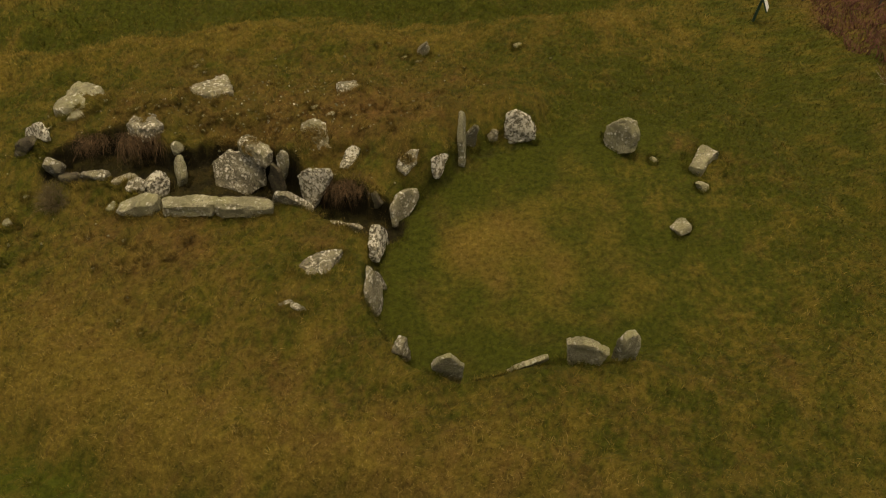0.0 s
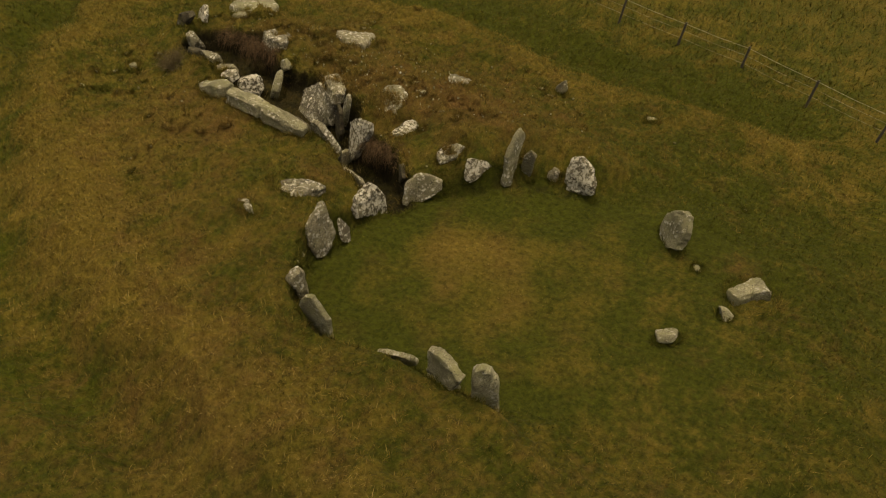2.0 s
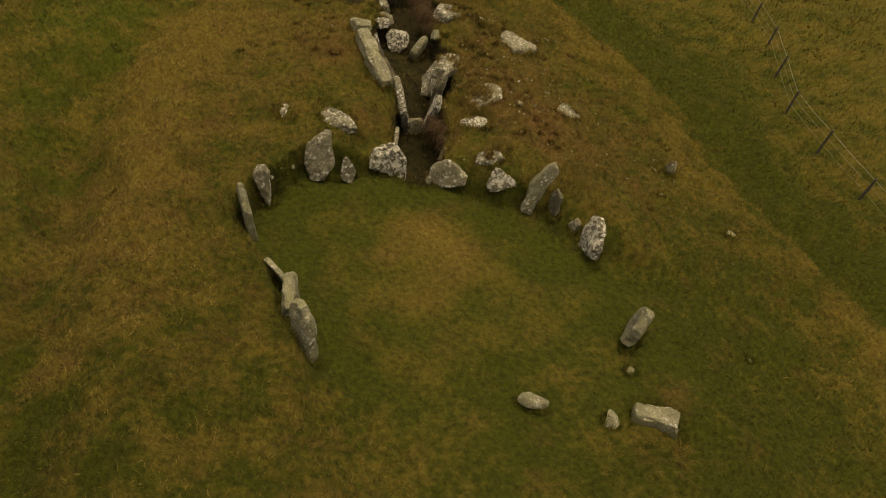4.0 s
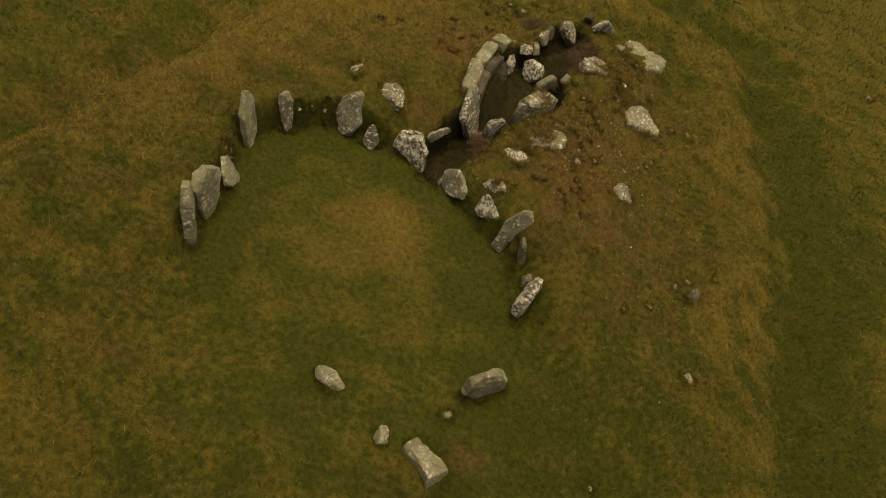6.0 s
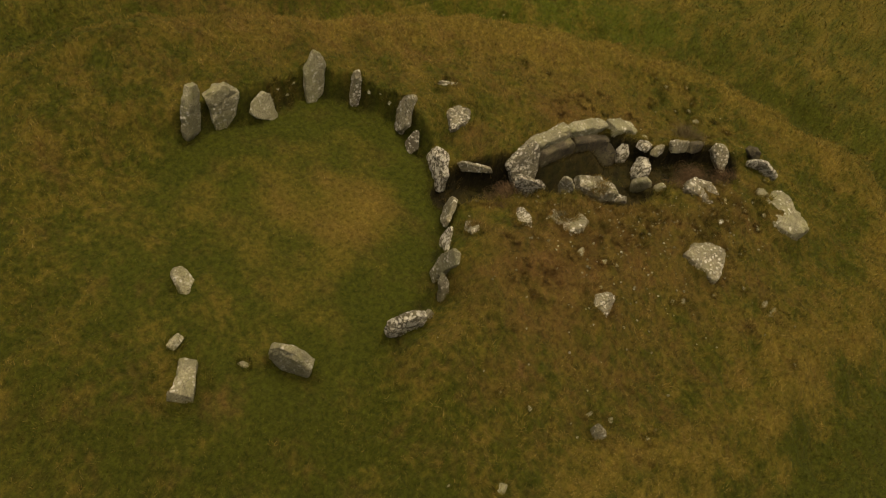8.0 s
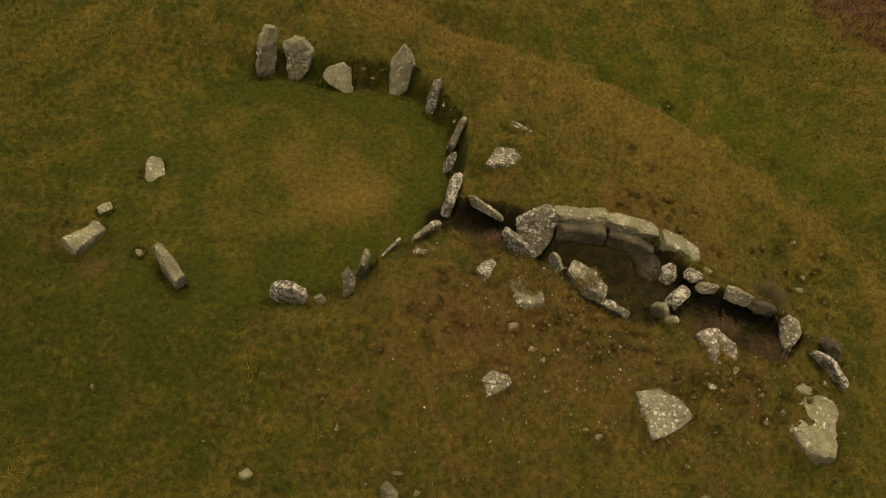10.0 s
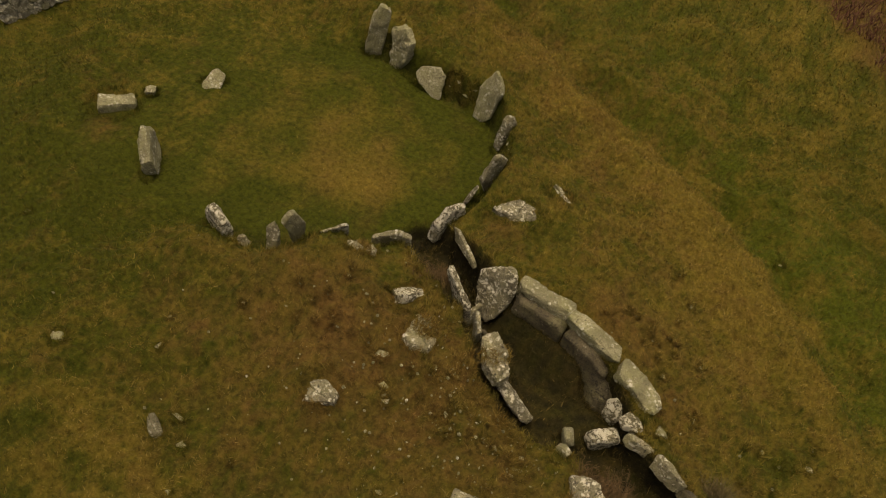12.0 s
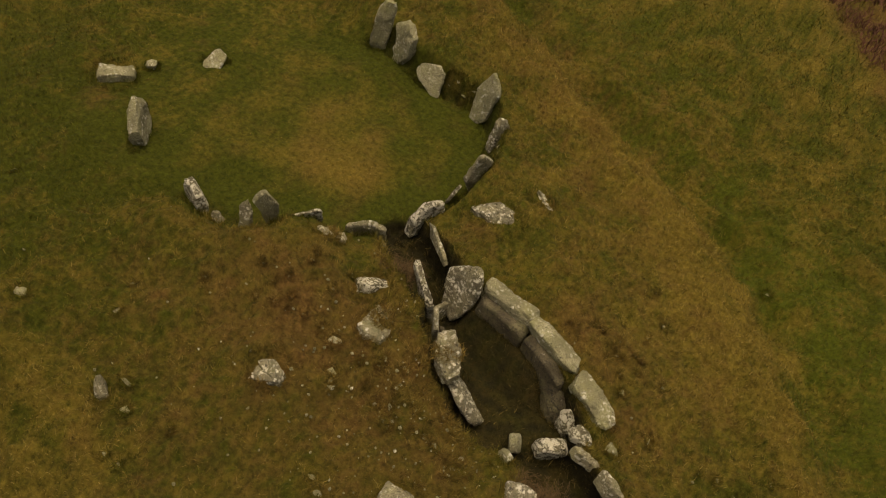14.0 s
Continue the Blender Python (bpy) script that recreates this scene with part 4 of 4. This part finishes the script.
grass_rng = np.random.RandomState(5)
n = 560000
r, a = 36 * np.sqrt(grass_rng.uniform(0, 1, n)), grass_rng.uniform(0, 2 * np.pi, n)
gxs, gys = -4 + r * np.cos(a), 3 + r * np.sin(a)
keep = grass_rng.uniform(size=n) < np.clip(1.0 - (r - 11) / 16, 0.30, 1.0) * smooth(36, 28, r)
gxs, gys, r = gxs[keep], gys[keep], r[keep]
d = court_distance(gxs, gys)
lawn = (d < -0.3) & (gxs < 6)
size = np.where(lawn, 0.065, 0.10) * (1 + 0.06 * np.clip(r - 11, 0, 25))
grass = blades("grass", gxs, gys, size * grass_rng.uniform(0.6, 1.5, len(gxs)), 0.22 * size * grass_rng.uniform(0.7, 1.3, len(gxs)), grass_rng, BLADE, flat=0.7)
tagged(grass, "short rough grass, green and straw-coloured, over the whole slope", "grass")
# longer grass at the feet of the stones and along the gallery's rim
px, py = [], []
for x, y, w, t, turn in stone_feet:
    k = int(120 + 520 * (w + t))
    a, r = grass_rng.uniform(0, 2 * np.pi, k), grass_rng.uniform(0.85, 1.28, k)
    u, v = (w + 0.03) * r * np.cos(a), (t + 0.05) * r * np.sin(a)
    px.append(x + u * math.cos(turn) - v * math.sin(turn))
    py.append(y + u * math.sin(turn) + v * math.cos(turn))
n = 60000
rx, ry = grass_rng.uniform(-15, -3, n), grass_rng.uniform(1, 9, n)
g, _ = gallery_distance(rx, ry)
rim = (g > 0.02) & (g < 0.32)
px, py = np.concatenate(px + [rx[rim]]), np.concatenate(py + [ry[rim]])
tufts = blades("grass_tufts", px, py, grass_rng.uniform(0.10, 0.26, len(px)), grass_rng.uniform(0.010, 0.020, len(px)), grass_rng, BLADE, flat=0.9)
tagged(tufts, "longer tufts of grass at the feet of the stones", "grass")
# turf that grows over three of the cairn's boulders
for x, y, r, top in ((-5.74, 6.05, 0.42, 0.05), (-3.16, 4.60, 0.28, 0.20), (-7.50, 5.85, 0.40, -0.02)):
    a, q = grass_rng.uniform(0, 2 * np.pi, 700), r * np.sqrt(grass_rng.uniform(0, 1, 700))
    cx, cy = x + q * np.cos(a), y + q * np.sin(a)
    lift = top - 0.10 * (q / r) ** 2 - rough_height(cx, cy)
    tone = np.stack([grass_rng.uniform(0.2, 0.6, 700), grass_rng.uniform(0.3, 0.9, 700), grass_rng.uniform(0.0, 0.4, 700), np.zeros(700)], -1)
    cap = blades("turf_cap", cx, cy, grass_rng.uniform(0.08, 0.20, 700), grass_rng.uniform(0.010, 0.022, 700), grass_rng, BLADE, flat=1.3, lift=lift, tone=tone)
    tagged(cap, "brown turf grown over a boulder of the cairn", "grass")
# tussocks: clumps of longer, drier grass on the cairn and the slopes round it
n = 24000
cx, cy = grass_rng.uniform(-22, 9, n), grass_rng.uniform(-14, 19, n)
m, w = mound_distance(cx, cy)
want = 0.22 + 0.6 * np.exp(-((m + 0.8) / 2.2) ** 2) * w + 0.3 * tones(cx, cy)[:, 1] + 0.3 * np.maximum(waves(cx, cy, 1.6, 31), 0)
keep = (grass_rng.uniform(size=n) < want) & (court_distance(cx, cy) > 0.25) & (gallery_distance(cx, cy)[0] > 0.1)
cx, cy = cx[keep], cy[keep]
k = 11
spread = grass_rng.uniform(0.03, 0.09, len(cx))
tx = np.repeat(cx, k) + np.repeat(spread, k) * grass_rng.normal(size=len(cx) * k)
ty = np.repeat(cy, k) + np.repeat(spread, k) * grass_rng.normal(size=len(cx) * k)
shade = np.clip(tones(cx, cy) + np.stack([grass_rng.uniform(-0.15, 0.45, len(cx)), grass_rng.uniform(-0.15, 0.30, len(cx)), np.zeros(len(cx)), np.zeros(len(cx))], -1), 0, 1)
long = np.repeat(grass_rng.uniform(0.07, 0.16, len(cx)), k) * grass_rng.uniform(0.7, 1.2, len(tx))
tussocks = blades("tussocks", tx, ty, long, 0.08 * long + 0.005, grass_rng, BLADE, flat=1.1, tone=np.repeat(shade, k, axis=0))
tagged(tussocks, "tussocks of straw-coloured and rusty grass on the cairn", "grass")

# ---- scrub ----


def scrub(name, x, y, tall, mat, label, wide=0.035):
    ob = blades(name, x, y, tall, wide * grass_rng.uniform(0.6, 1.4, len(x)), grass_rng, mat, flat=1.25)
    return tagged(ob, label, "scrub")


for low, high, count, label in (((12.5, 3.0), (24.0, 17.0), 30000, "reddish-brown dead bracken by the fence"),
                                ((-30.0, -26.0), (-8.0, -5.0), 75000, "reddish-brown dead bracken on the lower slope")):
    bx, by = grass_rng.uniform(low[0], high[0], count), grass_rng.uniform(low[1], high[1], count)
    d = bracken_distance(bx, by)
    keep = (d < 0) & (d > -9) & (grass_rng.uniform(size=count) < 0.65 + 0.45 * waves(bx, by, 1.2, 42))
    scrub("dead_bracken", bx[keep], by[keep], grass_rng.uniform(0.22, 0.55, keep.sum()), BRACKEN, label)


def twiggy(name, x, y, z, wide, tall, count, mat, label, droop=False, deep=0.16, thick=0.012):
    """A small bush of bent twigs that rise, or hang over an edge; each is a narrow ribbon of three lengths."""
    rng = np.random.RandomState(count)
    a, r = rng.uniform(0, 2 * np.pi, count), np.sqrt(rng.uniform(0, 1, count))
    out = np.stack([np.cos(a), np.sin(a), np.zeros(count)], -1)
    h = tall * rng.uniform(0.35, 1.0, count) * (1 - 0.35 * r ** 2)
    up = np.array([0.0, 0.0, 1.0])
    if droop:
        u = rng.uniform(-0.5, 0.5, count)
        foot = np.stack([u * wide, rng.normal(0, deep, count) + 0.10 * np.sin(7 * u), rng.uniform(-0.14, 0.03, count)], -1)
        lean = np.stack([rng.normal(0, 0.10, count), -rng.uniform(0.02, 0.26, count), rng.uniform(0.0, 0.12, count)], -1)
        p1 = foot + lean
        p2 = p1 + lean * (0.8, 0.8, 0) + rng.normal(0, 0.04, (count, 3)) - 0.5 * h[:, None] * up
        p3 = p2 + rng.normal(0, 0.07, (count, 3)) - 0.5 * h[:, None] * up
    else:
        foot = out * (0.45 * wide * r)[:, None]
        p1 = foot + out * (0.25 * wide * r)[:, None] + 0.40 * h[:, None] * up + rng.normal(0, 0.04, (count, 3))
        p2 = p1 + out * (0.20 * wide * r)[:, None] + 0.35 * h[:, None] * up + rng.normal(0, 0.06, (count, 3))
        p3 = p2 + out * (0.15 * wide * r)[:, None] + 0.20 * h[:, None] * up + rng.normal(0, 0.08, (count, 3))
    side = rng.normal(size=(count, 3))
    side = side / np.linalg.norm(side, axis=1)[:, None] * (0.5 * thick * rng.uniform(0.6, 1.4, count))[:, None]
    verts = np.stack([foot - side, foot + side, p1 - 0.9 * side, p1 + 0.9 * side, p2 - 0.7 * side, p2 + 0.7 * side, p3 - 0.2 * side, p3 + 0.2 * side], 1).reshape(-1, 3)
    k = 8 * np.arange(count)[:, None]
    faces = np.concatenate([k + [[q, q + 1, q + 3, q + 2]] for q in (0, 2, 4)])
    ob = mesh_object(name, verts, faces, mat)
    ob.location = (x, y, z)
    return tagged(ob, label, "shrub")


twiggy("heather_bush", -13.5, 6.0, float(height(-13.5, 6.0, False)) - 0.05, 0.62, 0.45, 900, HEATHER, "dark twiggy heather bush on the gallery's rim")
twiggy("hanging_grass", -10.9, 7.55, -0.85, 1.3, 0.90, 700, DEAD_GRASS, "dead brown grass hanging into the far chamber", droop=True)
twiggy("hanging_grass", -5.0, 4.22, -0.22, 1.1, 0.70, 520, DEAD_GRASS, "dead rusty grass hanging over the gallery's mouth", droop=True)
twiggy("hanging_grass", -12.4, 8.15, -1.35, 1.0, 0.5, 320, DEAD_GRASS, "dead brown grass hanging into the far chamber", droop=True)
twiggy("dead_shrub", 14.6, 6.2, float(height(14.6, 6.2)), 0.9, 0.8, 60, WIRE, "bleached leafless shrub at the bracken's edge")

# ---- the dry-stone wall ----
WALL = [(10.75, -7.0), (10.35, -3.7), (10.22, -2.3), (10.35, -1.2), (10.85, -0.3), (11.45, 1.5)]
wall_thing = tagged(new("dry_stone_wall"), "dry-stone wall of pale uneven field stones", "wall")
wall_thing.location = (10.3, -2.3, float(height(10.3, -2.3)))
core_bm = bmesh.new()
chunks = []
for j in range(8):
    w = 0.13 + 0.02 * j
    outline = [(w * math.cos(a) * random.uniform(0.8, 1.15), 0.8 * w * math.sin(a) * random.uniform(0.8, 1.15)) for a in [k * 6.283 / 7 for k in range(7)]]
    bm = bmesh.new()
    low = [bm.verts.new((u, 0.14, v)) for u, v in outline]
    high = [bm.verts.new((u * 0.95, -0.10, v * 0.95)) for u, v in outline]
    front = [bm.verts.new((u * 0.6 + random.uniform(-0.02, 0.02), -0.16 + random.uniform(-0.03, 0.02), v * 0.6)) for u, v in outline]
    for k in range(7):
        q = (k + 1) % 7
        bm.faces.new((low[k], low[q], high[q], high[k]))
        bm.faces.new((high[k], high[q], front[q], front[k]))
    bm.faces.new(front)
    bm.faces.new(low[::-1])
    bmesh.ops.recalc_face_normals(bm, faces=bm.faces)
    me = bpy.data.meshes.new("stone")
    bm.to_mesh(me)
    bm.free()
    me.materials.append(WALL_STONE if j % 4 else STONE_PALE)
    chunks.append(me)
WALL_TALL = 1.15
for (ax, ay), (bx2, by2) in zip(WALL, WALL[1:]):
    run = math.hypot(bx2 - ax, by2 - ay)
    turn = math.atan2(by2 - ay, bx2 - ax)
    za, zb = float(height(ax, ay)), float(height(bx2, by2))
    normal = Vector((-math.sin(turn), math.cos(turn), 0))
    corners = []
    for px2, py2, pz in ((ax, ay, za), (bx2, by2, zb)):
        for o in (-0.06, -0.50):
            for up in (-0.2, WALL_TALL - 0.10):
                corners.append(core_bm.verts.new(Vector((px2, py2, pz + up)) + normal * o - wall_thing.location))
    for f in ((0, 1, 5, 4), (2, 6, 7, 3), (1, 3, 7, 5), (0, 2, 3, 1), (4, 5, 7, 6)):
        core_bm.faces.new([corners[k] for k in f])
    for row in range(6):
        s = random.uniform(0, 0.15)
        while s < run:
            size = random.randrange(8)
            w = 0.13 + 0.02 * size
            p = Vector((ax + (bx2 - ax) * s / run, ay + (by2 - ay) * s / run, za + (zb - za) * s / run + 0.08 + row * 0.20))
            for face in (0, 1) if row < 5 else (0, 1, 2):
                ob = new("stone", chunks[size])
                ob.parent = wall_thing
                at = p + normal * (0.0 if face == 0 else -0.56) - wall_thing.location
                lay = Matrix.Rotation(turn + (math.pi if face == 0 else 0.0), 4, "Z")
                if face == 2:
                    at = p + normal * -0.28 + Vector((0, 0, 0.06)) - wall_thing.location
                    lay = Matrix.Rotation(turn, 4, "Z") @ Matrix.Rotation(radians(-90), 4, "X")
                ob.matrix_local = Matrix.Translation(at) @ lay @ Matrix.Rotation(random.uniform(-0.4, 0.4), 4, "Y")
            s += 1.62 * w
part("core", core_bm, STONE_DARK, wall_thing)
